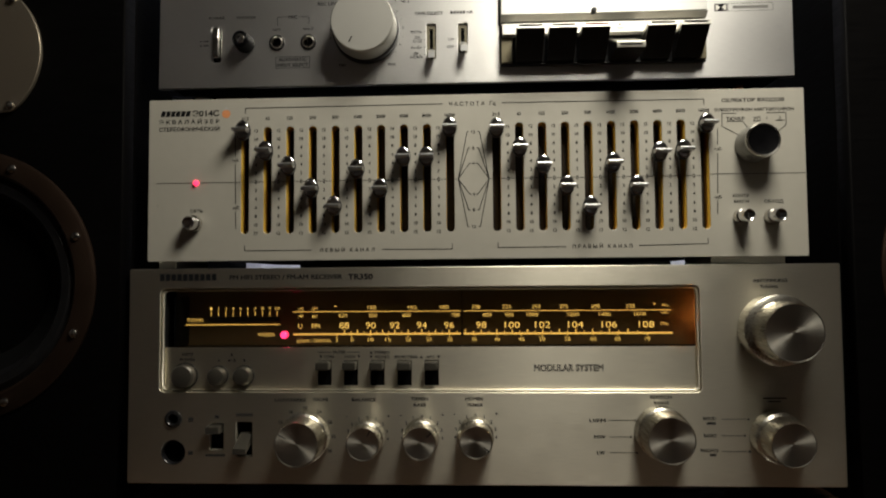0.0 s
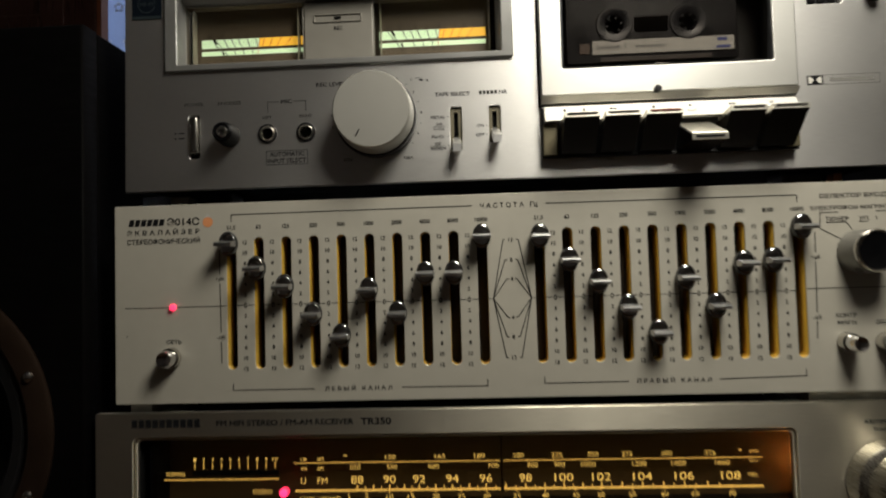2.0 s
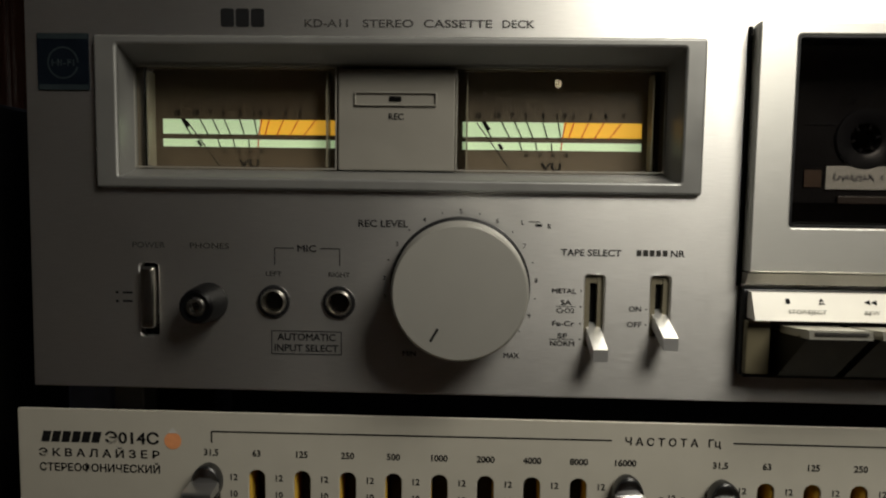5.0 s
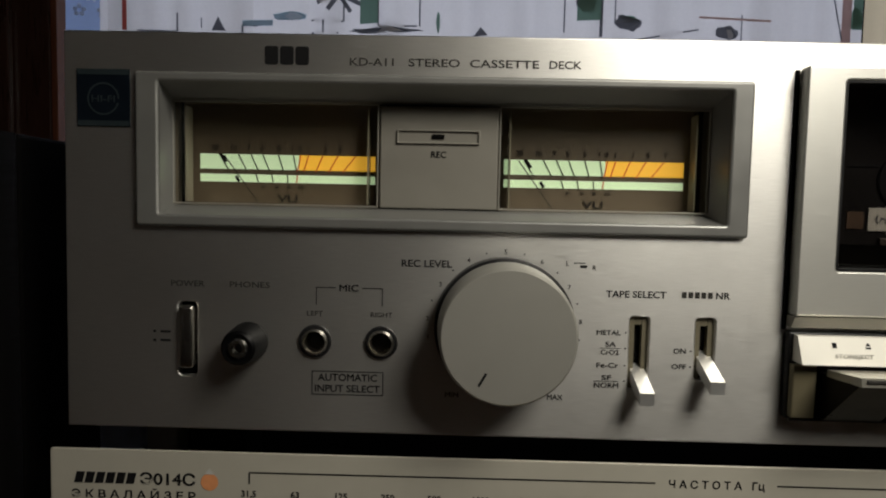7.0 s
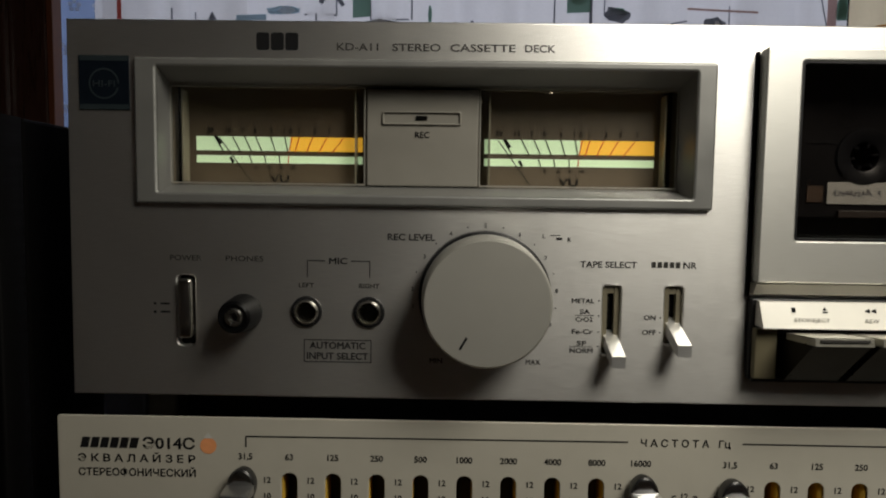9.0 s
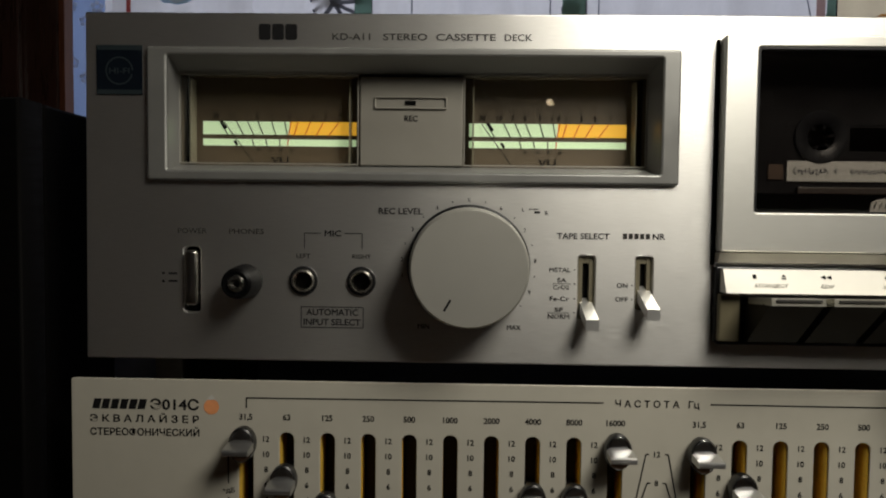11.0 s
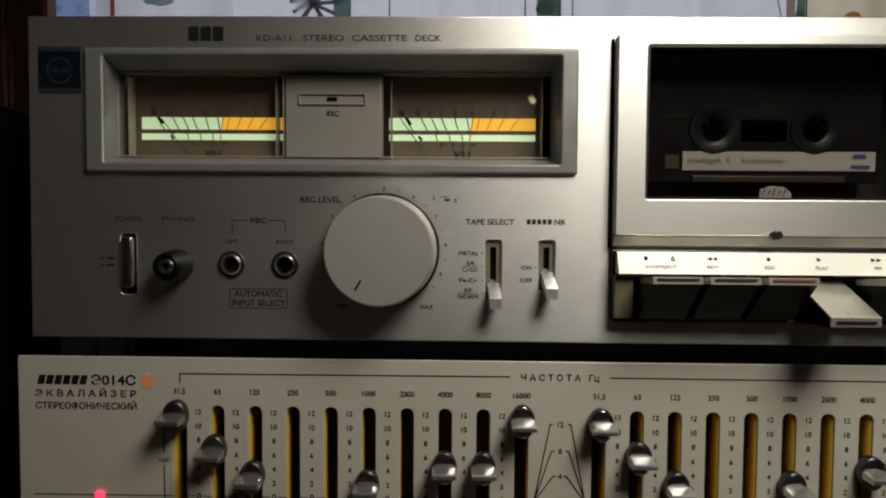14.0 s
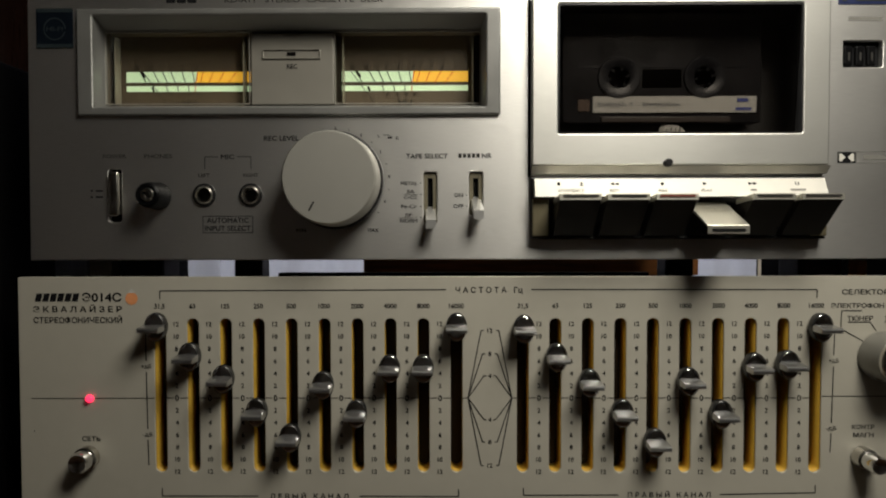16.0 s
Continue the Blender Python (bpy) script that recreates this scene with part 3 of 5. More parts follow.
part("recess_rim", plate(round_rect(-0.2207, 0.1558, 0.0830, 0.1556, 0.0034), [round_rect(-0.2187, 0.1538, 0.0848, 0.1538, 0.0030)], 0.0012, 0.0044, 0.0010), ALU_RECEIVER, receiver, "rounded recess rim")
part("case", box(-0.236, 0.243, 0.0222, 0.30, 0.0215, 0.1600, 0.001), BLACK_MATT, receiver)
# dark sheet behind the openings, its black stands for their inner shade
part("panel_back", box(-0.2395, 0.2465, 0.0066, 0.0084, 0.0215, 0.1132), BLACK_AND_SHADE, receiver)
part("dial_roof", box(-0.2300, 0.1670, 0.0048, 0.0218, 0.1538, 0.1560), BLACK_MATT, receiver)
part("dial_sill", box(-0.2300, 0.1670, 0.0086, 0.0218, 0.1112, 0.1134), BLACK_MATT, receiver)
for x0, x1 in ((-0.2235, -0.2190), (0.1630, 0.1660)):
    part("dial_cheek", box(x0, x1, 0.0048, 0.0218, 0.1136, 0.1536), BLACK_MATT, receiver)
for fx in (-0.2, 0.207):
    for fy in (0.04, 0.26):
        part("foot", lathe(0, 0, [(0.0, 0), (0.012, 0), (0.012, 0.0175), (0, 0.0175)], 24), BLACK, receiver, at=(fx, fy, 0.0)).matrix_basis = \
            Matrix.Translation((fx, fy, 0.004)) @ Matrix.Rotation(radians(90), 4, "X")
# dial
part("dial_backing", box(-0.2187, 0.1628, 0.0200, 0.0216, 0.1136, 0.1536), DIAL_BACK, receiver, "brown backing of the tuning dial")
# dark block put in as the shade at the dial's left end
part("dial_shade", box(-0.2126, -0.2085, 0.0040, 0.0190, 0.1150, 0.1500), BLACK_AND_SHADE, receiver)
gl = part("dial_glass", box(-0.2106, 0.1520, 0.0018, 0.0028, 0.1139, 0.1532, 0.0003), DIAL_GLASS, receiver, "tinted dial window")
gl.visible_shadow = False
DY = 0.0051


def rt(words, x, z, h, material=INK, w=None, bold=0.0, y=-0.00012, parent=None, align="CENTER"):
    text(words, x * MM, z * MM, h * MM, y, material, parent or r_panel, w * MM if w else None, bold, "lettering", align)


def dial(words, x, z, h, w=None, bold=0.0):
    rt(words, x, z, h, DIAL_INK, w or len(words) * h * 0.80, bold - 0.018, DY, receiver)


for words, x in zip(("150", "165", "180", "200", "225", "250", "275", "300", "325"), (-70.8, -42.1, -19.4, 2.8, 24.5, 45.0, 64.1, 86.2, 110.2)):
    dial(words, x, 141.6, 2.5)
for words, x in zip(("520", "550", "600", "700", "800", "900", "1000", "1200", "1400", "1600"), (-91.5, -70.0, -46.0, -11.6, 10.7, 26.0, 42.3, 70.8, 92.6, 116.7)):
    dial(words, x, 136.0, 2.5)
FM = (-90.4, -71.6, -54.5, -35.3, -16.1, 6.5, 28.2, 49.4, 72.3, 95.5, 121.1)
for k, x in enumerate(FM):
    dial(str(88 + 2 * k), x, 128.9, 4.4, bold=0.004)
CH = (-95.6, -85.0, -71.7, -59.3, -45.0, -30.3, -15.8, 1.4, 17.4, 34.5, 48.9, 66.4, 84.3, 101.1, 121.4)
for words, x in zip(("2", "5", "10", "15", "20", "25", "30", "35", "40", "45", "50", "55", "60", "65", "70"), CH):
    dial(words, x, 118.9, 2.5)
for words, x, z, h in (("LW", -121.4, 140.9, 2.3), ("AM", -111.9, 140.9, 2.3), ("MW", -121.4, 135.5, 2.3), ("AM", -111.9, 135.5, 2.3), ("U", -122.0, 128.5, 3.6), ("FM", -110.8, 128.5, 3.6),
                       ("kHz", 134.5, 142.2, 1.9), ("kHz", 134.0, 137.0, 1.9), ("MHz", 133.5, 129.2, 2.2), ("KANAL / CHANNEL", -111.8, 118.3, 2.3),
                       ("TUNING", -198.2, 133.2, 2.4), ("STEREO", -146.4, 122.6, 2.4), ("'", -97.0, 141.9, 2.2), ("'", 126.7, 142.2, 2.2)):
    dial(words, x, z, h, 24.5 if "KANAL" in words else None)
for k in range(10):
    dial(str(k + 1), -186.4 + 5.32 * k, 141.3, 2.0)
flat_part("signal_tick_print", [bar((-186.7 + 5.32 * k) * MM, (-186.2 + 5.32 * k) * MM, 0.1360, 0.1394) for k in range(10)], DY, DIAL_LINE, receiver)
part("signal_meter", box(-0.1880, -0.1362, 0.0047, 0.0053, 0.1322, 0.1352, 0.0002), BLACK_AND_SHADE, receiver, "dark signal strength meter")
flat_part("tuning_line", [bar(-0.2049, -0.1365, 0.1295, 0.1302)], DY, DIAL_LINE, receiver)
flat_part("band_line", [bar(-0.1276, -0.0078, 0.1385, 0.1390), bar(-0.0058, 0.1390, 0.1385, 0.1390)], DY, DIAL_LINE, receiver)
flat_part("scale_line", [bar(-0.1269, -0.0078, 0.1222, 0.1235), bar(-0.0058, 0.1388, 0.1222, 0.1235)], DY, DIAL_LINE, receiver)
ticks = []
for a, b in zip(FM, FM[1:]):
    for q in (0, 0.25, 0.5, 0.75):
        x = (a + (b - a) * q) * MM
        ticks.append(bar(x - (0.0004 if q in (0, 0.5) else 0.00025), x + (0.0004 if q in (0, 0.5) else 0.00025), 0.1234, 0.1258 if q in (0, 0.5) else 0.1250))
ticks += [bar((x - 0.25) * MM, (x + 0.25) * MM, 0.1208, 0.1223) for x in CH]
flat_part("tick_print", ticks, DY, DIAL_LINE, receiver)
part("dial_needle", box(-0.0074, -0.0064, 0.0042, 0.0048, 0.1210, 0.1530), BLACK_AND_SHADE, receiver, "black tuning needle")
part("stereo_led", lathe(-0.1329, 0.1226, [(0, 0.0008), (0.0018, 0.0012), (0.0026, 0.0024), (0.0027, 0.0055)], 24), LED_CORE, receiver, "lit red stereo lamp", smooth=True)
# brand plate as plain blocks, then the words that can be read
for k in range(10):
    flat_part("brand_block", [bar((-221.5 + 4.15 * k) * MM, (-218.2 + 4.15 * k) * MM, 0.1615, 0.1662)], -0.00015, INK, r_panel)
rt("FM HIFI STEREO / FM-AM RECEIVER", -130.9, 163.6, 3.1, INK, 80.5, 0.010)
rt("TR350", -77.9, 163.5, 3.6, INK, 17.6, 0.02)
text("MODULAR SYSTEM", 0.0668, 0.0990, 0.0044, 0.00445, INK, inner, 0.0480, 0.016, hollow=True)
for words, x, z, h, w in (("NETZ", -203.0, 109.0, 1.8, 8), ("POWER", -203.0, 105.2, 1.8, 11), ("B", -171.0, 108.6, 1.8, None), ("A", -180.3, 104.6, 1.8, None), ("B", -161.8, 104.6, 1.8, None), ("A+B", -171.0, 104.6, 1.8, 6),
                          ("FILTER", -93.8, 110.3, 1.9, 9), ("LOW", -101.0, 107.1, 2.0, 7.2), ("HIGH", -86.5, 107.1, 2.0, 7.2),
                          ("STEREO", -63.6, 110.0, 2.0, 11), ("MONO", -63.2, 106.8, 2.0, 10), ("FM MUTING", -46.6, 106.8, 2.0, 16), ("AFC", -29.4, 106.8, 2.0, 6)):
    rt(words, x, z, h, INK, w, 0.008, 0.00445, inner)
flat_part("filter_bracket", [bar(-0.1090, -0.0995, 0.1100, 0.1104), bar(-0.0885, -0.0795, 0.1100, 0.1104)], 0.00445, INK_GREY, inner)
tri = lambda x, z, s: [(x - 0.0011, z - 0.0009 * s), (x + 0.0011, z - 0.0009 * s), (x, z + 0.0011 * s)]
flat_part("arrow_print", [tri(-0.1070, 0.1071, -1), tri(-0.0800, 0.1072, -1), tri(-0.0712, 0.1100, 1), tri(-0.0712, 0.1068, -1), tri(-0.0358, 0.1068, 1), tri(-0.0236, 0.1068, -1)], 0.00445, INK, inner)
for words, x, z, h, w in (("LAUTSTÄRKE", -127.4, 77.6, 2.1, 22), ("VOLUME", -106.2, 78.0, 2.1, 11), ("BALANCE", -75.7, 77.9, 2.2, 17), ("TIEFEN", -37.0, 78.5, 2.2, 12), ("BASS", -36.8, 74.3, 2.0, 8.5),
                          ("HÖHEN", 0.9, 78.5, 2.2, 12), ("TREBLE", 1.2, 74.3, 2.0, 11), ("BEREICH", 128.2, 79.6, 2.2, 14.6), ("RANGE", 128.5, 75.8, 2.0, 10),
                          ("U/FM", 85.1, 63.8, 2.4, 11), ("MW", 86.6, 52.8, 2.4, 8), ("LW", 87.1, 42.0, 2.4, 5.4), ("ABSTIMMUNG", 203.5, 158.6, 2.2, 23), ("TUNING", 202.6, 154.4, 2.0, 12),
                          ("BAND", 160.5, 65.3, 2.1, 8.6), ("RADIO", 160.6, 53.8, 2.1, 8.2), ("PHONO", 160.0, 43.8, 2.1, 11.7)):
    rt(words, x, z, h, INK, w, 0.010)
flat_part("unread_words", [bar(0.1965, 0.2120, 0.0785, 0.0794), bar(0.1995, 0.2085, 0.0764, 0.0772), bar(0.1585, 0.1645, 0.0612, 0.0628), bar(0.1600, 0.1645, 0.0400, 0.0416),
                           bar(-0.1875, -0.1735, 0.0385, 0.0400), bar(-0.1660, -0.1540, 0.0665, 0.0682), bar(-0.1810, -0.1780, 0.0650, 0.0668), bar(-0.2000, -0.1965, 0.0625, 0.0655), bar(-0.2000, -0.1965, 0.0395, 0.0420)], -0.00015, INK_GREY, r_panel)
lines = []
for x0, x1, z in ((93.3, 110.6, 64.0), (93.2, 107.6, 52.8), (93.2, 111.4, 42.2), (168.3, 186.4, 64.9), (168.2, 183.8, 53.8), (168.2, 186.8, 43.2)):
    lines += [bar(x0 * MM, x1 * MM, (z - 0.15) * MM, (z + 0.15) * MM), disc_points(x1 * MM, z * MM, 0.0007, 10)]
flat_part("pointer_print", lines, -0.00015, INK, r_panel)
for k, words in enumerate(("12", "16", "20", "24", "28", "32", "36")):
    a = radians(150 - 30 * k)
    rt(words, -117.0 + 20.0 * math.cos(a), 52.5 + 19.6 * math.sin(a), 2.3, INK, None, 0.008)
for cx, cz in ((-73.2, 52.6), (-35.4, 53.4), (1.8, 54.2)):
    for words, a in (("4", 188), ("3", 164), ("2", 140), ("1", 115), ("0", 90), ("1", 65), ("2", 40), ("3", 16), ("4", -8)):
        rt(words, cx + 14.2 * math.cos(radians(a)), cz + 13.2 * math.sin(radians(a)), 2.1, INK, None, 0.008)
    rt("+", cx + 14.5, cz + 14.0, 2.4, INK, None, 0.010)
    rt("-", cx - 14.5, cz + 14.0, 2.4, INK, None, 0.010)


def alu_knob(cx, cz, r, length, flange, flange_len, line=None, thing_=receiver):
    """A turned knob: a wider flange, a ribbed waist and a slightly dished, spun face."""
    body = part("knob", lathe(cx, cz, [(r - 0.0010, -length + 0.0004), (r - 0.0004, -length + 0.0001), (r, -length + 0.0008), (r + 0.0003, -flange_len - 0.001), (flange - 0.0015, -flange_len),
                                       (flange - 0.0003, -flange_len + 0.0008), (flange, -0.0015), (flange, -0.0006)], 72), ALU_SIDE, thing_, "turned aluminium knob", smooth=True)
    part("face", lathe(cx, cz, [(0, -length + 0.0016), (r * 0.5, -length + 0.0012), (r - 0.0008, -length + 0.0004)], 72), ALU_KNOB, body, "spun face", smooth=True)
    if line:
        a = radians(line)
        c, s = math.cos(a), math.sin(a)
        flat_part("index_line", [stroke((cx + c * r * 0.55, cz + s * r * 0.55), (cx + c * r * 0.93, cz + s * r * 0.93), 0.0007)], -length - 0.0001, INK, body)
    return body


alu_knob(-0.1170, 0.0525, 0.0150, 0.0235, 0.0175, 0.0080, 150)
for cx, cz, a in ((-0.0732, 0.0526, 60), (-0.0354, 0.0534, 40), (0.0018, 0.0542, -35)):
    alu_knob(cx, cz, 0.0112, 0.0215, 0.0124, 0.0100, a)
alu_knob(0.1275, 0.0565, 0.0155, 0.0255, 0.0178, 0.0100)
alu_knob(0.2040, 0.0540, 0.0146, 0.0255, 0.0172, 0.0100)
alu_knob(0.2045, 0.1255, 0.0192, 0.0300, 0.0240, 0.0120)
for cx, r in ((-0.2045, 0.0085), (-0.1803, 0.0064), (-0.1618, 0.0066)):
    b = part("push_button", lathe(cx, 0.0940, [(0, -0.0030), (r * 0.55, -0.0029), (r * 0.85, -0.0024), (r * 0.97, -0.0012), (r, 0.0044)], 40), SWITCH_GREY, receiver, "round metal push button", smooth=True)
    part("rim", lathe(cx, 0.0940, [(r + 0.0002, 0.0042), (r + 0.0002, 0.0036), (r + 0.0006, 0.0036), (r + 0.0007, 0.0044)], 40), BLACK, b, smooth=True)
for x in (-0.1045, -0.0857, -0.0668, -0.0477, -0.0286):
    part("slide_switch", box(x - 0.0046, x + 0.0046, -0.0040, 0.0064, 0.0985, 0.1042, 0.0008), SWITCH_GREY, receiver, "grey metal slide switch")
part("headphone_jack", lathe(-0.2107, 0.0643, [(0.0032, 0.004), (0.0034, -0.0010), (0.0042, -0.0018), (0.0058, -0.0012), (0.0062, 0.0002)], 36), BLACK, receiver, "black jack socket", smooth=True)
part("socket_rim", lathe(-0.2106, 0.0413, [(0.0078, 0.004), (0.0079, 0.0003), (0.0085, -0.0003), (0.0086, 0.0006)], 36), BLACK, receiver, smooth=True)
part("rocker_lever", hexa([(-0.1852, -0.0065, 0.0555), (-0.1757, -0.0065, 0.0555), (-0.1757, 0.0045, 0.0548), (-0.1840, 0.0045, 0.0548),
                           (-0.1852, -0.0065, 0.0600), (-0.1757, -0.0065, 0.0600), (-0.1757, 0.0045, 0.0606), (-0.1840, 0.0045, 0.0606)]), SWITCH_GREY, receiver, "dull metal lever")
part("rocker_lever", hexa([(-0.1645, -0.0100, 0.0425), (-0.1555, -0.0100, 0.0425), (-0.1555, 0.0045, 0.0480), (-0.1640, 0.0045, 0.0480),
                           (-0.1645, -0.0100, 0.0462), (-0.1555, -0.0100, 0.0462), (-0.1555, 0.0045, 0.0545), (-0.1640, 0.0045, 0.0545)]), SWITCH_GREY, receiver, "dull metal lever")


# ---- equalizer ----
equalizer = thing("graphic_equalizer", (0, 0.15, 0.160), "cream ten-band stereo equalizer with chrome sliders", "equalizer")
EX0, EX1, EZ0, EZ1 = -0.2310, 0.2304, 0.1752, 0.2916
LEFT = [-0.1608 + 0.01628 * k for k in range(10)]
RIGHT = [0.0184 + 0.01598 * k for k in range(10)]
SLOT0, SLOT1 = 0.1944, 0.2708
slot = lambda x, g=0.0: round_rect(x - 0.0029 - g, x + 0.0029 + g, SLOT0 - g, SLOT1 + g, 0.0028 + g, 5)
e_holes = [slot(x) for x in LEFT + RIGHT]
e_panel = part("front_panel", plate(round_rect(EX0, EX1, EZ0, EZ1, 0.0010, 3), e_holes, 0.0, 0.0010, 0.0003), EQ_PAINT, equalizer, "cream painted metal front")
part("case", box(-0.224, 0.223, 0.0136, 0.29, 0.1785, 0.2680, 0.001), BLACK_MATT, equalizer)
part("rear_rail", box(-0.190, 0.168, 0.255, 0.265, 0.1606, 0.1783), BLACK_MATT, equalizer)
part("slot_backing", box(-0.222, 0.221, 0.0121, 0.0132, 0.182, 0.286), SLOT_CARD, equalizer)
for x in LEFT + RIGHT:
    part("slot_lining", plate(slot(x, 0.0006), [slot(x, 0.0000)], 0.0011, 0.0118, 0.0), BRASS_CARD, equalizer, "yellowish slot lining")


def shared(name, bm, material):
    me = bpy.data.meshes.new(name)
    bmesh.ops.recalc_face_normals(bm, faces=bm.faces)
    bm.to_mesh(me)
    bm.free()
    me.materials.append(material)
    return me


def grip_shape():
    """A short bar across the cap: a ridge with two facets and a groove in its crown."""
    bm = bmesh.new()
    pro = ((0.0014, -0.0062), (0.0013, -0.0068), (0.0007, -0.0130), (0.0003, -0.0136), (-0.0003, -0.0138), (-0.0005, -0.0133), (-0.0008, -0.0133), (-0.0010, -0.0138), (-0.0015, -0.0136), (-0.0018, -0.0128), (-0.0017, -0.0062))
    a = [bm.verts.new((-0.0050, y, z)) for z, y in pro]
    b = [bm.verts.new((0.0050, y, z)) for z, y in pro]
    for k in range(len(pro)):
        m = (k + 1) % len(pro)
        bm.faces.new((a[k], a[m], b[m], b[k]))
    bm.faces.new(a)
    bm.faces.new(b[::-1])
    return bm


SLIDER = shared("slider", lathe(0, 0, [(0.0047, -0.0063), (0.0051, -0.0058), (0.0052, -0.0040), (0.0049, -0.0018)], 36, squash=1.36), BLACK)
FACE = shared("face", lathe(0, 0, [(0, -0.0067), (0.0034, -0.00665), (0.0044, -0.0065), (0.0048, -0.0061)], 36, squash=1.36), CHROME)
RIDGE = shared("grip", grip_shape(), GRIP)
STEM = shared("stem", box(-0.0012, 0.0012, -0.0019, 0.0100, -0.0030, 0.0030), BLACK)
LEVELS = [267.4, 252.8, 241.9, 225.6, 213.0, 238.8, 225.0, 247.0, 247.0, 267.2,
          266.2, 252.4, 239.9, 225.2, 210.8, 240.7, 224.7, 247.7, 248.9, 266.9]
for x, z in zip(LEFT + RIGHT, LEVELS):
    s = part("slider", SLIDER, CHROME, equalizer, "black and chrome slider cap with a raised grip", at=(x, 0, z * MM), smooth=True)
    part("face", FACE, CHROME, s, at=(x, 0, z * MM), smooth=True)
    part("grip", RIDGE, GRIP, s, at=(x, 0, z * MM))
    part("stem", STEM, BLACK, s, at=(x, 0, z * MM))
EY = -0.00012


def et(words, x, z, h, w=None, material=INK, bold=0.0, name="lettering"):
    text(words, x * MM, z * MM, h * MM, EY, material, e_panel, w * MM if w else None, bold, name)


for side in (LEFT, RIGHT):
    for words, x in zip(("31,5", "63", "125", "250", "500", "1000", "2000", "4000", "8000", "16000"), side):
        et(words, x / MM, 277.0, 2.25, None, INK, 0.012)
SCALE = [(str(abs(d)), 231.4 + d * 3.06) for d in (12, 10, 8, 6, 4, 2, 0, -2, -4, -6, -8, -10, -12)]
for side in (LEFT, RIGHT):
    for a, b in zip(side, side[1:]):
        for words, z in SCALE:
            et(words, (a + b) / 2 / MM, z, 2.8 if words == "0" else 2.2, None, INK, 0.012, "scale_numeral")
# zero line, broken at every slot and numeral
zero = [bar(-0.2249, -0.1985, 0.2310, 0.2314), bar(-0.1935, -0.1640, 0.2311, 0.2315), bar(0.1655, 0.2297, 0.2321, 0.2325), bar(-0.0115, -0.0086, 0.2312, 0.2316), bar(0.0126, 0.0158, 0.2312, 0.2316)]
for side in (LEFT, RIGHT):
    for a, b in zip(side, side[1:]):
        m = (a + b) / 2
        zero += [bar(a + 0.0026, m - 0.0016, 0.2312, 0.2316), bar(m + 0.0016, b - 0.0026, 0.2312, 0.2316)]
flat_part("zero_line", zero, EY, INK, e_panel)
lines = strokes([(-0.1606, 0.2805), (-0.1606, 0.2846), (-0.0193, 0.2850)]) + strokes([(0.0225, 0.2850), (0.1624, 0.2848), (0.1624, 0.2808)])
lines += strokes([(-0.1606, 0.1862), (-0.1606, 0.1824), (-0.1128, 0.1824)]) + strokes([(-0.0624, 0.1824), (-0.0133, 0.1822), (-0.0133, 0.1860)])
lines += strokes([(0.0188, 0.1866), (0.0188, 0.1829), (0.0658, 0.1831)]) + strokes([(0.1158, 0.1834), (0.1627, 0.1843), (0.1627, 0.1880)])
lines += strokes([(-0.1679, 0.2640), (-0.1678, 0.2500)]) + strokes([(-0.1678, 0.2445), (-0.1674, 0.2160)]) + strokes([(-0.1674, 0.2105), (-0.1671, 0.1980)])
lines += strokes([(0.1712, 0.2640), (0.1710, 0.2525)]) + strokes([(0.1709, 0.2470), (0.1702, 0.2190)]) + strokes([(0.1701, 0.2140), (0.1697, 0.2045)])
flat_part("bracket_line_print", lines, EY, INK, e_panel)
dia = []
for top in (264.8, 253.3, 242.4, 220.6, 209.5, 197.8):
    k = abs(top - 231.4) / 33.4
    w = 2.2 + 2.2 * k
    for sx in (-1, 1):
        dia += strokes([((2.2 + sx * 10.8) * MM, 0.2314), ((2.2 + sx * w) * MM, top * MM), ((2.2 + sx * (w - 1.3)) * MM, top * MM)], 0.00055)
    et(str(round(12 * k)), 2.2, top, 2.2, None, INK, 0.01)
flat_part("response_diagram", dia, EY, INK, e_panel)
et("+дБ", -167.8, 247.2, 1.9, 5.0)
et("-дБ", -167.4, 213.2, 1.9, 5.0)
et("+дБ", 171.0, 249.8, 1.9, 5.0)
et("-дБ", 170.2, 216.4, 1.9, 5.0)
for words, x, z, h, w in (("Ч А С Т О Т А   Гц", 1.8, 284.8, 2.6, 33), ("Л Е В Ы Й   К А Н А Л", -87.4, 182.3, 2.3, 39), ("П Р А В Ы Й   К А Н А Л", 90.8, 183.2, 2.3, 41),
                          ("СЕЛЕКТОР ВХОДОВ", 195.8, 283.6, 2.3, 42.5), ("ЭЛЕКТРОФОН МАГНИТОФОН", 196.3, 276.9, 2.1, 54.0), ("ТЮНЕР", 183.6, 270.6, 2.2, 12.5), ("УП", 198.0, 270.6, 2.2, 5), ("1", 204.8, 270.6, 2.0, None), ("2", 213.6, 270.6, 2.0, None),
                          ("СЕТЬ", -195.6, 211.0, 2.2, 9.2), ("КОНТР", 185.8, 217.0, 2.1, 11), ("МАГН", 186.0, 213.0, 2.1, 10), ("ОБХОД", 207.8, 212.9, 2.1, 13),
                          ("Э К В А Л А Й З Е Р", -201.5, 275.5, 2.7, 44), ("СТЕРЕОФОНИЧЕСКИЙ", -201.4, 270.1, 2.7, 44)):
    et(words, x, z, h, w, INK, 0.010)
et("Э014С", -189.4, 281.4, 4.0, 19.6, INK, 0.012)
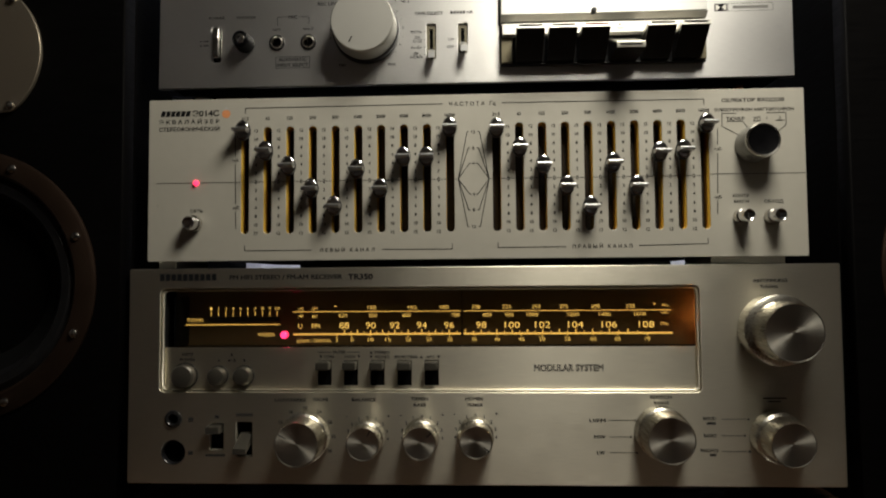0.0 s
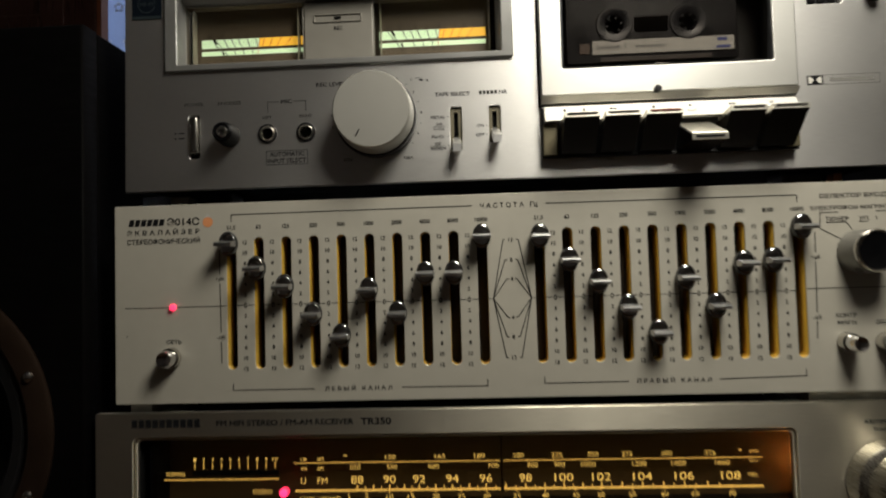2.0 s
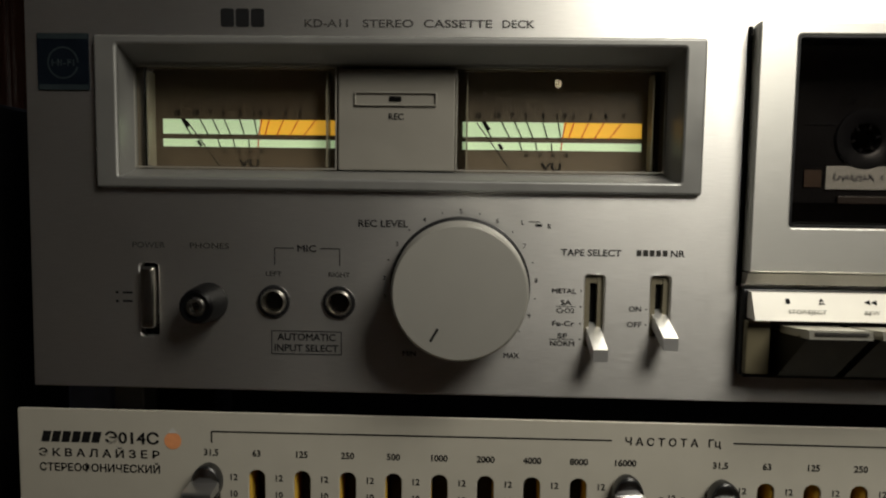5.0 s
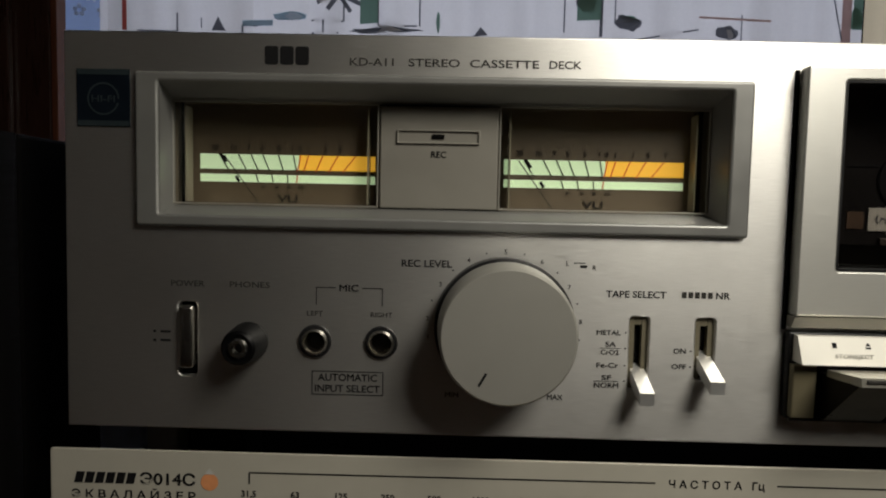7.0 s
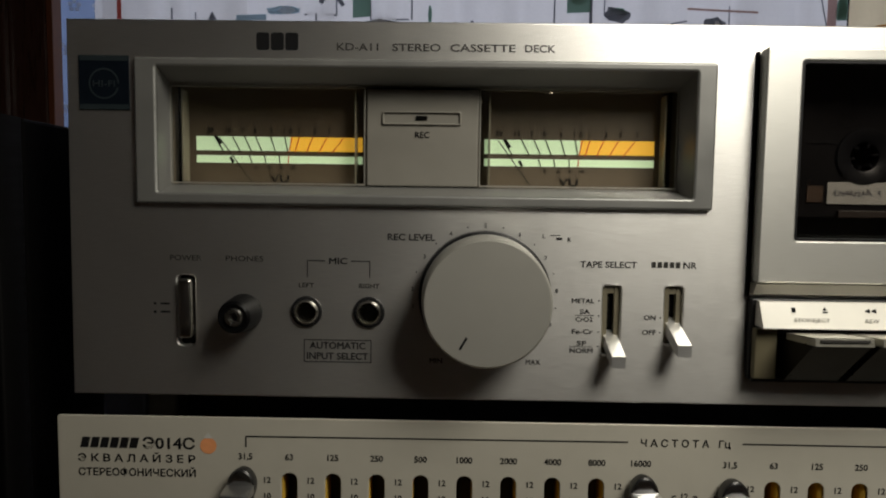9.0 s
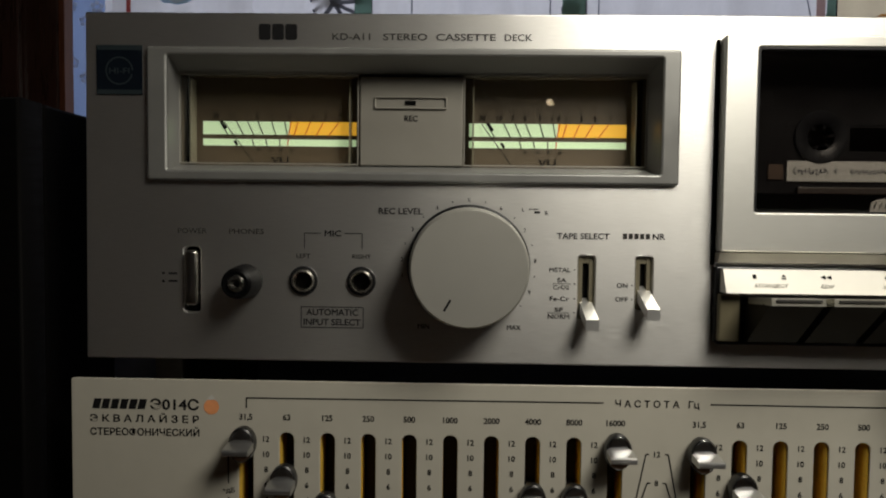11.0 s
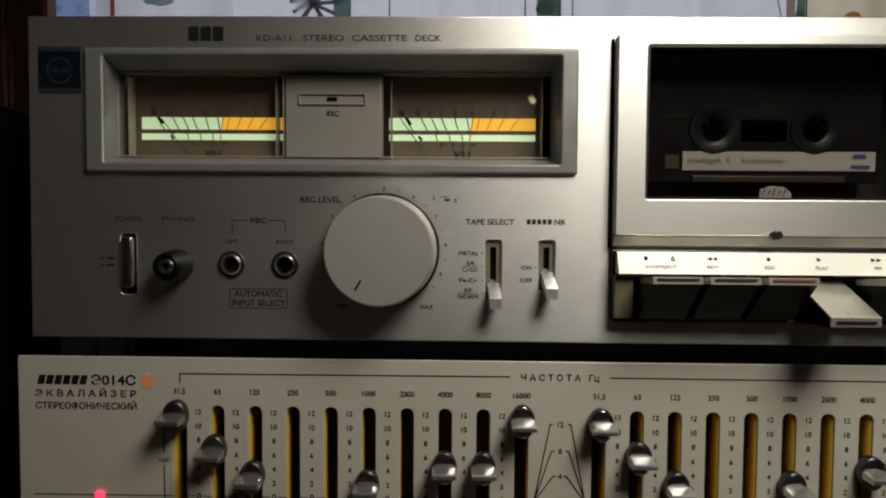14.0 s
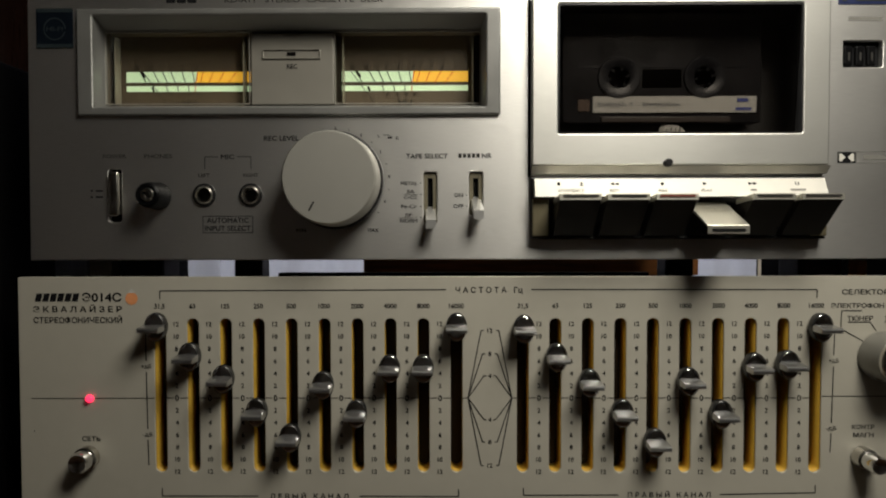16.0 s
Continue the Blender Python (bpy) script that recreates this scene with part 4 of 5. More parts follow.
# brand word as slanted plain blocks, and the orange ornament
slant = lambda x, w, z0, z1: [(x - 0.0004, z0), (x + w - 0.0004, z0), (x + w + 0.0006, z1), (x + 0.0006, z1)]
for k in range(6):
    flat_part("brand_block", [slant((-222.2 + 3.65 * k) * MM, 0.0030, 0.2794, 0.2834)], EY, INK, e_panel)
flat_part("ornament", [disc_points(-0.1746, 0.2808, 0.0031, 20)], EY, ORANGE_PRINT, e_panel)
flat_part("ornament_top", [[(-0.1764, 0.2836), (-0.1728, 0.2836), (-0.1746, 0.2858)]], EY - 0.00008, PAPER, e_panel)
sel = strokes([(0.1844, 0.2744), (0.1745, 0.2744), (0.1742, 0.2655), (0.1850, 0.2595)], 0.0005) + strokes([(0.1775, 0.2688), (0.1885, 0.2688), (0.1915, 0.2645)], 0.0005)
sel += strokes([(0.1955, 0.2688), (0.2000, 0.2688)], 0.0005) + strokes([(0.2048, 0.2744), (0.2178, 0.2744), (0.2178, 0.2660), (0.2120, 0.2610)], 0.0005) + strokes([(0.2105, 0.2690), (0.2168, 0.2690)], 0.0005)
flat_part("selector_print", sel, EY, INK, e_panel)
part("power_led", lathe(-0.1960, 0.2312, [(0, -0.0022), (0.0014, -0.0018), (0.0020, -0.0006), (0.0020, 0.0005)], 20), LED, equalizer, "lit red power lamp", smooth=True)
k = part("selector_knob", lathe(0.1945, 0.2520, [(0.0106, -0.0150), (0.0114, -0.0142), (0.0117, -0.0120), (0.0122, -0.0008)], 48), KNOB_GREY, equalizer, "round selector knob with dark cap", smooth=True)
part("rim", lathe(0.1945, 0.2520, [(0.0096, -0.0176), (0.0109, -0.0180), (0.0116, -0.0168), (0.0113, -0.0146)], 48), STEEL, k, smooth=True)
part("cap", lathe(0.1945, 0.2520, [(0, -0.0172), (0.0084, -0.0173), (0.0098, -0.0178)], 48), PLUG, k, smooth=True)


def chrome_button(cx, cz, r, length, name="push_button", label="chrome push button"):
    b = part(name, lathe(cx, cz, [(0, -length + 0.0012), (r * 0.55, -length + 0.0008), (r * 0.85, -length), (r, -length + 0.0014), (r, -length * 0.45)], 36), CHROME, equalizer, label, smooth=True)
    part("collar", lathe(cx, cz, [(r - 0.0003, -length * 0.45), (r + 0.0008, -length * 0.42), (r + 0.0009, -0.0006)], 36), STEEL, b, smooth=True)
    return b


chrome_button(0.1850, 0.2025, 0.0044, 0.0145)
chrome_button(0.2058, 0.2025, 0.0044, 0.0145)
chrome_button(-0.1970, 0.2020, 0.0050, 0.0105, "mains_switch", "chrome mains push switch")
flat_part("paint_chip", [bar(-0.2242, -0.2236, 0.2145, 0.2152)], EY, INK_GREY, e_panel)

for x0, x1, m in ((-0.2280, -0.2090, PAPER), (0.1650, 0.2220, PAPER)):
    pad = thing("paper_pad", ((x0 + x1) / 2, 0.04, 0.160), "folded white paper pad under the equalizer", "pad", "paper pads")
    part("sheet", box(x0, x1, 0.005, 0.06, 0.1602, 0.1668, 0.0006), m, pad)
    part("sheet", box(x0 + 0.002, x1 - 0.004, 0.007, 0.062, 0.1672, 0.1784, 0.0006), m, pad)


# ---- cassette deck ----
deck = thing("cassette_deck", (0, 0.13, 0.268), "silver cassette deck with lit level meters", "cassette deck")
DX0, DX1, DZ0, DZ1 = -0.2245, 0.2250, 0.2997, 0.4356
d_holes = [round_rect(-0.1930, 0.0020, 0.3722, 0.4205, 0.0010, 3), round_rect(-0.1853, -0.1789, 0.3185, 0.3444, 0.0016, 4),
           disc_points(-0.1379, 0.3317, 0.0038, 24), disc_points(-0.1151, 0.3317, 0.0038, 24),
           round_rect(-0.0302, -0.0238, 0.3175, 0.3428, 0.0012, 3), round_rect(-0.0078, -0.0014, 0.3215, 0.3428, 0.0012, 3),
           round_rect(0.0300, 0.1580, 0.3570, 0.4258, 0.0010, 3), round_rect(0.1738, 0.1926, 0.3930, 0.4056, 0.0005, 3)]
d_panel = part("front_panel", plate([(DX0, DZ0), (DX1, DZ0), (DX1, DZ1), (DX0 + 0.0008, DZ1)], d_holes, 0.0, 0.0035, 0.0006), ALU_DECK, deck, "brushed aluminium front")
part("case", plate([(-0.218, 0.302), (0.219, 0.302), (0.219, 0.428), (-0.218, 0.428)],
                   [[(-0.197, 0.3695), (0.006, 0.3695), (0.006, 0.4235), (-0.197, 0.4235)], [(0.028, 0.354), (0.160, 0.354), (0.160, 0.4265), (0.028, 0.4265)]], 0.0040, 0.045, 0.0), BLACK_MATT, deck)
part("rear_case", box(-0.218, 0.219, 0.0455, 0.25, 0.302, 0.428, 0.001), BLACK_MATT, deck)
part("rear_rail", box(-0.165, 0.155, 0.235, 0.245, 0.2685, 0.2785), BLACK_MATT, deck)
# black sheet gives the switch slots their shade by colour
part("switch_backing", box(-0.190, 0.196, 0.0120, 0.0128, 0.316, 0.347), BLACK_AND_SHADE, deck)
for fx, fy in ((-0.1812, 0.035), (0.1785, 0.035), (-0.1812, 0.215), (0.170, 0.215)):
    part("foot", box(fx - 0.0115, fx + 0.0115, fy - 0.0115, fy + 0.0115, 0.2682, 0.3018, 0.002), BLACK, deck)
pad = thing("paper_pad", (-0.215, 0.04, 0.268), "blue and white folded paper under the deck", "pad", "paper pads")
part("sheet", box(-0.2225, -0.2060, 0.016, 0.060, 0.2683, 0.2990, 0.0008), PAPER_BLUE, pad)
part("sheet", box(-0.2058, -0.1940, 0.018, 0.060, 0.2683, 0.2988, 0.0008), PAPER, pad)
pad = thing("paper_pad", (0.185, 0.02, 0.268), "crumpled tan paper pad under the deck", "pad", "paper pads")
part("sheet", box(0.1910, 0.1960, 0.014, 0.022, 0.2683, 0.2985, 0.0008), SILL_WOOD, pad)


def funnel(x0, x1, z0, z1, y0, a0, a1, c0, c1, y1):
    """Four sloping walls from a front opening to a smaller back opening."""
    bm = bmesh.new()
    f = [bm.verts.new(q) for q in ((x0, y0, z0), (x1, y0, z0), (x1, y0, z1), (x0, y0, z1))]
    b = [bm.verts.new(q) for q in ((a0, y1, c0), (a1, y1, c0), (a1, y1, c1), (a0, y1, c1))]
    for i in range(4):
        j = (i + 1) % 4
        bm.faces.new((f[i], f[j], b[j], b[i]))
    return bm


# meter window
meter_frame = part("meter_frame", plate(round_rect(-0.1990, 0.0073, 0.3703, 0.4221, 0.0012, 3), [round_rect(-0.1910, 0.0001, 0.3746, 0.4188, 0.0006, 3)], -0.0020, -0.0002, 0.0010), FRAME_GREY, deck, "grey bevelled meter frame")
part("meter_recess", funnel(-0.1911, 0.0002, 0.3744, 0.4189, -0.0006, -0.1915, -0.0020, 0.3778, 0.4146, 0.0125), FRAME_GREY, deck)
part("meter_plate", box(-0.1177, -0.0758, 0.0108, 0.0220, 0.3780, 0.4140, 0.0005), PLATE_GREY, deck, "grey plate between the meters")
rec = part("record_window", plate(round_rect(-0.1118, -0.0824, 0.4008, 0.4058, 0.0005, 2), [round_rect(-0.1112, -0.0830, 0.4014, 0.4052, 0.0004, 2)], 0.0100, 0.0107, 0.0002), PLATE_GREY, deck)
part("record_lamp", box(-0.0994, -0.0950, 0.0102, 0.0107, 0.4026, 0.4042, 0.0003), BLACK_AND_SHADE, deck, "unlit record lamp")
text("REC", -0.0969, 0.3972, 0.0022, 0.0106, INK, deck)
MY = 0.0190
for x0, x1, needle in ((-0.1850, -0.1203, -0.1755), (-0.0732, -0.0078, -0.0680)):
    wide = 0.0035
    m = part("level_meter", box(x0 - 0.0060, x1 + 0.0030, MY, MY + 0.003, 0.3770, 0.4160), VU_FACE, deck, "lit level meter")
    mid = x0 + (x1 - x0) * 0.565
    flat_part("green_scale", [bar(x0, mid, 0.3911, 0.3966), bar(x0, x1, 0.3864, 0.3893)], MY - 0.0003, VU_GREEN, m, "lit pale green scale")
    flat_part("orange_scale", [bar(mid, x1, 0.3911, 0.3966)], MY - 0.0003, VU_ORANGE, m, "lit orange scale")
    w = x1 - x0
    blk, red = [], []
    for q, lean in ((0.13, 0.0026), (0.235, 0.0021), (0.305, 0.0018), (0.37, 0.0014), (0.455, 0.0008), (0.535, 0.0002)):
        blk.append(stroke((x0 + w * q - lean / 2, 0.3966), (x0 + w * q + lean / 2 + 0.001, 0.3907), 0.0004))
    for q, lean in ((0.32, 0.001), (0.41, 0.0006), (0.50, 0.0002)):
        blk.append(stroke((x0 + w * q, 0.3893), (x0 + w * q + lean, 0.3864), 0.0004))
    for q, lean in ((0.575, -0.0002), (0.615, -0.0008), (0.69, -0.0016), (0.77, -0.0024), (0.86, -0.0036)):
        red.append(stroke((x0 + w * q - lean / 2, 0.3966), (x0 + w * q + lean / 2 - 0.001, 0.3907), 0.0004))
    red.append(stroke((x0 + w * 0.557, 0.3893), (x0 + w * 0.553, 0.3864), 0.0004))
    blk += [stroke((x0 + w * 0.118, 0.3966), (x0 + w * 0.150, 0.3936), 0.0013), stroke((x0 + w * 0.205, 0.3886), (x0 + w * 0.225, 0.3866), 0.0011)]
    flat_part("tick_print", blk, MY - 0.0006, INK, m)
    flat_part("red_tick_print", red, MY - 0.0006, RED_INK, m)
    for words, q in (("20", 0.085), ("10", 0.195), ("7", 0.28), ("5", 0.355), ("3", 0.45), ("1", 0.53), ("0", 0.57), ("1", 0.62), ("3", 0.715), ("5", 0.80), ("7", 0.90)):
        text(words, x0 + w * q, 0.3990, 0.0019, MY - 0.0004, INK, m)
    text("VU", x0 + w * 0.50, 0.3806, 0.0027, MY - 0.0004, INK, m, 0.0075)
    for words, q in (("40", 0.36), ("60", 0.44), ("80", 0.51), ("100", 0.58)):
        text(words, x0 + w * q, 0.3848, 0.0011, MY - 0.0004, INK, m)
    flat_part("needle", [stroke((needle, 0.3960), (needle + 0.0125, 0.3790), 0.0004)], MY - 0.0020, INK, m, "black meter needle")
for x0, x1 in ((-0.1917, -0.1182), (-0.0756, -0.0018)):
    g = part("meter_window", box(x0, x1, 0.0110, 0.0118, 0.3779, 0.4145), CLEAR, deck, "clear meter window")
    g.visible_shadow = False
    part("window_edge", plate(round_rect(x0, x1, 0.3780, 0.4144, 0.0004, 2), [round_rect(x0 + 0.0005, x1 - 0.0005, 0.3786, 0.4139, 0.0003, 2)], 0.0103, 0.0109, 0.0001), PLATE_GREY, deck)
    for ex in (x0 + 0.0040, x1 - 0.0040):
        part("pod_edge", box(ex - 0.00025, ex + 0.00025, 0.0125, 0.0182, 0.3790, 0.4130), POD_EDGE, deck, "pale clear plastic edge")
    part("meter_box", funnel(x0 - 0.0004, x1 + 0.0004, 0.3776, 0.4148, 0.0126, x0 - 0.0004, x1 + 0.0004, 0.3776, 0.4148, 0.0191), METER_BOX, deck, "glossy brown meter housing")
# printed words
DKY = -0.00012


def dt(words, x, z, h, w=None, material=INK, bold=0.0):
    text(words, x * MM, z * MM, h * MM, DKY, material, d_panel, w * MM if w else None, bold)


# plain blocks where the maker's letters stand
for k in range(3):
    flat_part("brand_block", [round_rect((-155.6 + 5.15 * k) * MM, (-151.0 + 5.15 * k) * MM, 0.4252, 0.4313, 0.0008, 2)], DKY, INK, d_panel)
for words, x0, x1 in (("KD-A11", -127.0, -112.3), ("STEREO", -107.3, -90.2), ("CASSETTE", -86.8, -63.8), ("DECK", -60.4, -49.7)):
    dt(words, (x0 + x1) / 2, 426.6, 2.5, x1 - x0, INK_GREY)
for words, x, z, h, w in (("POWER", -181.9, 350.8, 1.9, 11.6), ("PHONES", -160.5, 350.8, 1.9, 13.8), ("MIC", -126.4, 350.4, 2.2, 6.6), ("LEFT", -138.0, 341.4, 1.6, 5.5), ("RIGHT", -115.1, 341.4, 1.6, 7.4),
                          ("AUTOMATIC", -126.6, 319.3, 2.4, 20.5), ("INPUT SELECT", -126.6, 315.4, 2.4, 22.5), ("REC LEVEL", -99.9, 359.4, 2.3, 17.2), ("TAPE SELECT", -28.6, 350.5, 2.2, 20.4),
                          ("METAL", -37.4, 337.2, 1.6, 8.2), ("SA", -36.6, 333.2, 1.6, 3.6), ("CrO2", -36.8, 330.4, 1.6, 6.2), ("Fe-Cr", -37.4, 325.9, 1.7, 7.6), ("SF", -37.6, 321.6, 1.6, 3.4), ("NORM", -37.6, 318.9, 1.7, 8.4),
                          ("ON", -13.1, 331.4, 1.7, 4.2), ("OFF", -13.2, 326.0, 1.7, 5.0), ("NR", 0.7, 350.6, 2.2, 4.8), ("L", -52.1, 360.5, 1.5, None), ("R", -43.0, 359.3, 1.5, None), ("MAX", -55.0, 314.3, 1.8, 5.4), ("MIN", -90.5, 314.3, 1.8, 4.6)):
    dt(words, x, z, h, w, INK_GREY if words in ("POWER", "PHONES", "LEFT", "RIGHT") else INK, 0.004)
flat_part("maker_word", [bar((-13.2 + 2.2 * k) * MM, (-11.6 + 2.2 * k) * MM, 0.3496, 0.3517) for k in range(5)], DKY, INK_GREY, d_panel)
ln = strokes([(-0.1376, 0.3444), (-0.1376, 0.3504), (-0.1310, 0.3504)], 0.0003) + strokes([(-0.1218, 0.3504), (-0.1149, 0.3504), (-0.1149, 0.3444)], 0.0003)
ln += strokes([(-0.1388, 0.3132), (-0.1143, 0.3132), (-0.1143, 0.3213), (-0.1388, 0.3213), (-0.1388, 0.3132)], 0.0003)
ln += [bar(-0.0402, -0.0332, 0.33170, 0.33190), bar(-0.0420, -0.0336, 0.32020, 0.32040), bar(-0.0500, -0.0462, 0.3606, 0.3609), bar(-0.0478, -0.0455, 0.3591, 0.3600)]
ln += [disc_points(-0.0316, z, 0.0003, 8) for z in (0.3373, 0.3318, 0.3259, 0.3205)] + [disc_points(-0.0093, z, 0.0003, 8) for z in (0.3314, 0.3260)]
ln += [bar(-0.1915, -0.1880, 0.3335, 0.3342), bar(-0.1915, -0.1880, 0.3305, 0.3312), bar(-0.1940, -0.1930, 0.3335, 0.3343), bar(-0.1940, -0.1930, 0.3303, 0.3312)]
for k in range(21):
    a = radians(232 - 284 * k / 20)
    if k % 2 and 3 < k < 20:
        ln.append(disc_points(-0.0732 + 0.0262 * math.cos(a), 0.3385 + 0.0255 * math.sin(a), 0.00028, 8))
    elif 2 < k < 20:
        dt(str(k // 2), -73.2 + 26.2 * math.cos(a), 338.5 + 25.5 * math.sin(a), 1.5)
flat_part("line_print", ln, DKY, INK, d_panel)
sticker = part("sticker", box(-0.2192, -0.2012, -0.0004, -0.0001, 0.4036, 0.4227), TEAL, deck, "dark teal foil sticker")
flat_part("sticker_band", [bar(-0.2190, -0.2014, 0.4037, 0.4055), bar(-0.2190, -0.2014, 0.4208, 0.4226)], -0.0005, TEAL_LIGHT, sticker)
flat_part("sticker_ring", [stroke(a, b, 0.0006) for a, b in zip(disc_points(-0.2102, 0.4128, 0.0052, 24), disc_points(-0.2102, 0.4128, 0.0052, 24)[1:])], -0.0005, TEAL_LIGHT, sticker)
text("HI-FI", -0.2102, 0.4128, 0.0022, -0.0005, TEAL_LIGHT, sticker, 0.0080)
# controls
part("power_key", box(-0.1846, -0.1796, -0.0022, 0.0060, 0.3215, 0.3432, 0.0012, segments=3), STEEL, deck, "long chrome power key", smooth=True)
plug = part("headphone_plug", lathe(-0.1607, 0.3312, [(0.0030, -0.0118), (0.0048, -0.0122), (0.0057, -0.0114), (0.0062, -0.0090), (0.0068, -0.0008)], 36), PLUG, deck, "black headphone plug", smooth=True)
part("plug_tip", lathe(-0.1607, 0.3312, [(0.0014, -0.0108), (0.0018, -0.0128), (0.0028, -0.0128), (0.0034, -0.0118)], 24), STEEL, plug, smooth=True)
for cx in (-0.1379, -0.1151):
    j = part("jack", lathe(cx, 0.3317, [(0.0030, 0.008), (0.0031, -0.0008), (0.0038, -0.0020), (0.0044, -0.0014), (0.0046, -0.0004)], 40), STEEL, deck, "nickel jack socket", smooth=True)
    part("washer", lathe(cx, 0.3317, [(0.0046, -0.0010), (0.0056, -0.0008), (0.0058, 0.0)], 40), BLACK, j, smooth=True)
knob = part("level_knob", lathe(-0.0732, 0.3385, [(0.0210, -0.0206), (0.0217, -0.0198), (0.0219, -0.0185), (0.0221, -0.0160), (0.0228, -0.0010)], 96), ALU_MATT, deck, "large matt silver record level knob", smooth=True)
part("knob_face", lathe(-0.0732, 0.3385, [(0, -0.0206), (0.0150, -0.0206), (0.0210, -0.0206)], 96), ALU_MATT, knob)
part("knob_ring", lathe(-0.0732, 0.3385, [(0.0222, -0.0060), (0.0236, -0.0056), (0.0238, -0.0004)], 96), BLACK, knob, smooth=True)
flat_part("index_line", [stroke((-0.0822, 0.3232), (-0.0799, 0.3273), 0.0008)], -0.0207, INK, knob)


def slide_lever(cx, zf, zr, lean, z0, z1):
    """A flat chrome lever in a black slot between two olive cheeks."""
    part("switch_cheek", box(cx - 0.0031, cx - 0.0013, 0.0014, 0.0118, z0, z1), SWITCH_CHEEK, deck)
    part("switch_cheek", box(cx + 0.0013, cx + 0.0031, 0.0014, 0.0118, z0, z1), SWITCH_CHEEK, deck)
    part("switch_cheek", box(cx - 0.0012, cx + 0.0012, 0.0016, 0.0118, z1 - 0.0026, z1), SWITCH_CHEEK, deck)
    w = 0.0024
    part("switch_lever", hexa([(cx - w + lean, -0.0098, zf - 0.0042), (cx + w + lean, -0.0098, zf - 0.0042), (cx + w, 0.0050, zr - 0.0024), (cx - w, 0.0050, zr - 0.0024),
                               (cx - w + lean, -0.0098, zf), (cx + w + lean, -0.0098, zf), (cx + w, 0.0050, zr + 0.0024), (cx - w, 0.0050, zr + 0.0024)]), LEVER, deck, "chrome switch lever")


slide_lever(-0.0270, 0.3192, 0.3240, 0.0006, 0.3178, 0.3425)
slide_lever(-0.0046, 0.3235, 0.3290, 0.0010, 0.3218, 0.3425)

# cassette compartment
CY = 0.0120
comp = part("compartment", box(0.0290, 0.1590, 0.0260, 0.0275, 0.3560, 0.4262), BAY_GREY, deck)
part("compartment_wall", funnel(0.0302, 0.1578, 0.3572, 0.4256, 0.0036, 0.0300, 0.1580, 0.3570, 0.4258, 0.0258), BAY_GREY, deck, "dark grey bay lining")
door_x0, door_x1, door_z0, door_z1 = 0.0220, 0.1640, 0.3452, 0.4268
door = part("door", plate(round_rect(door_x0, door_x1, door_z0, door_z1, 0.0010, 3), [round_rect(0.0345, 0.1512, 0.3604, 0.4222, 0.0010, 3)], -0.0060, -0.0006, 0.0007), ALU_DOOR, deck, "satin aluminium cassette door")
dg = part("door_window", hexa([(0.0353, -0.0002, 0.3612), (0.1504, -0.0002, 0.3612), (0.1504, 0.0006, 0.3612), (0.0353, 0.0006, 0.3612),
                               (0.0353, -0.0058, 0.4214), (0.1504, -0.0058, 0.4214), (0.1504, -0.0050, 0.4214), (0.0353, -0.0050, 0.4214)]), SMOKE, door, "smoked door window")
dg.visible_shadow = False
part("window_liner", plate(round_rect(0.0345, 0.1512, 0.3604, 0.4222, 0.0010, 3), [round_rect(0.0352, 0.1505, 0.3611, 0.4215, 0.0010, 3)], -0.0056, 0.0030, 0.0), BLACK, door)
part("door_lip", hexa([(door_x0, -0.0040, 0.3412), (door_x1, -0.0040, 0.3412), (door_x1, -0.0004, 0.3412), (door_x0, -0.0004, 0.3412),
                       (door_x0, -0.0060, 0.3450), (door_x1 + 0.0008, -0.0060, 0.3450), (door_x1, -0.0004, 0.3450), (door_x0, -0.0004, 0.3450)]), PLATE_GREY, door, "grey bevelled lower edge")
part("door_knob", lathe(0.0862, 0.3460, [(0, -0.0108), (0.0016, -0.0106), (0.0021, -0.0094), (0.0017, -0.0060)], 20), BLACK, door, "small black knob", smooth=True)
# dark strip laid on the panel as the shadow along the door's left edge
part("door_shade_strip", box(0.0208, 0.0219, -0.0010, -0.0001, 0.3400, 0.4262), BLACK_AND_SHADE, deck)

# the cassette inside, and its parts
tape = thing("cassette", (0.0898, CY + 0.004, 0.3572), "dark compact cassette with a handwritten label, behind the door", "cassette")
shell = part("shell", plate(round_rect(0.0396, 0.1400, 0.3682, 0.4240, 0.0020, 3), [disc_points(0.0682, 0.3912, 0.0058, 24), disc_points(0.1114, 0.3912, 0.0058, 24)], CY, CY + 0.0085, 0.0006), SHELL, tape, "translucent smoky shell")
part("label", box(0.0550, 0.1374, CY - 0.0006, CY - 0.0001, 0.3735, 0.3817), PAPER, tape, "white label with faint handwriting")
flat_part("window_band", [bar(0.0470, 0.0580, 0.3960, 0.3968), bar(0.0785, 0.1010, 0.3962, 0.3968), bar(0.1215, 0.1330, 0.3964, 0.3969)], CY - 0.0004, HUB_CLEAR, tape)
part("window_pane", box(0.0800, 0.0996, CY - 0.0004, CY - 0.00005, 0.3862, 0.3952), SMOKE, tape)
part("lower_guide", box(0.0590, 0.1240, CY - 0.0016, CY - 0.0001, 0.3684, 0.3712, 0.0004), mat("brown_cassette_plastic", (0.06, 0.048, 0.042), 0.35, 0.0, 0.1, 90), tape)
part("side_mark", box(0.0476, 0.0535, CY - 0.0005, CY - 0.0001, 0.3742, 0.3802), mat("brown_side_mark", (0.09, 0.055, 0.035), 0.5, 0.0, 0.3, 500), tape)
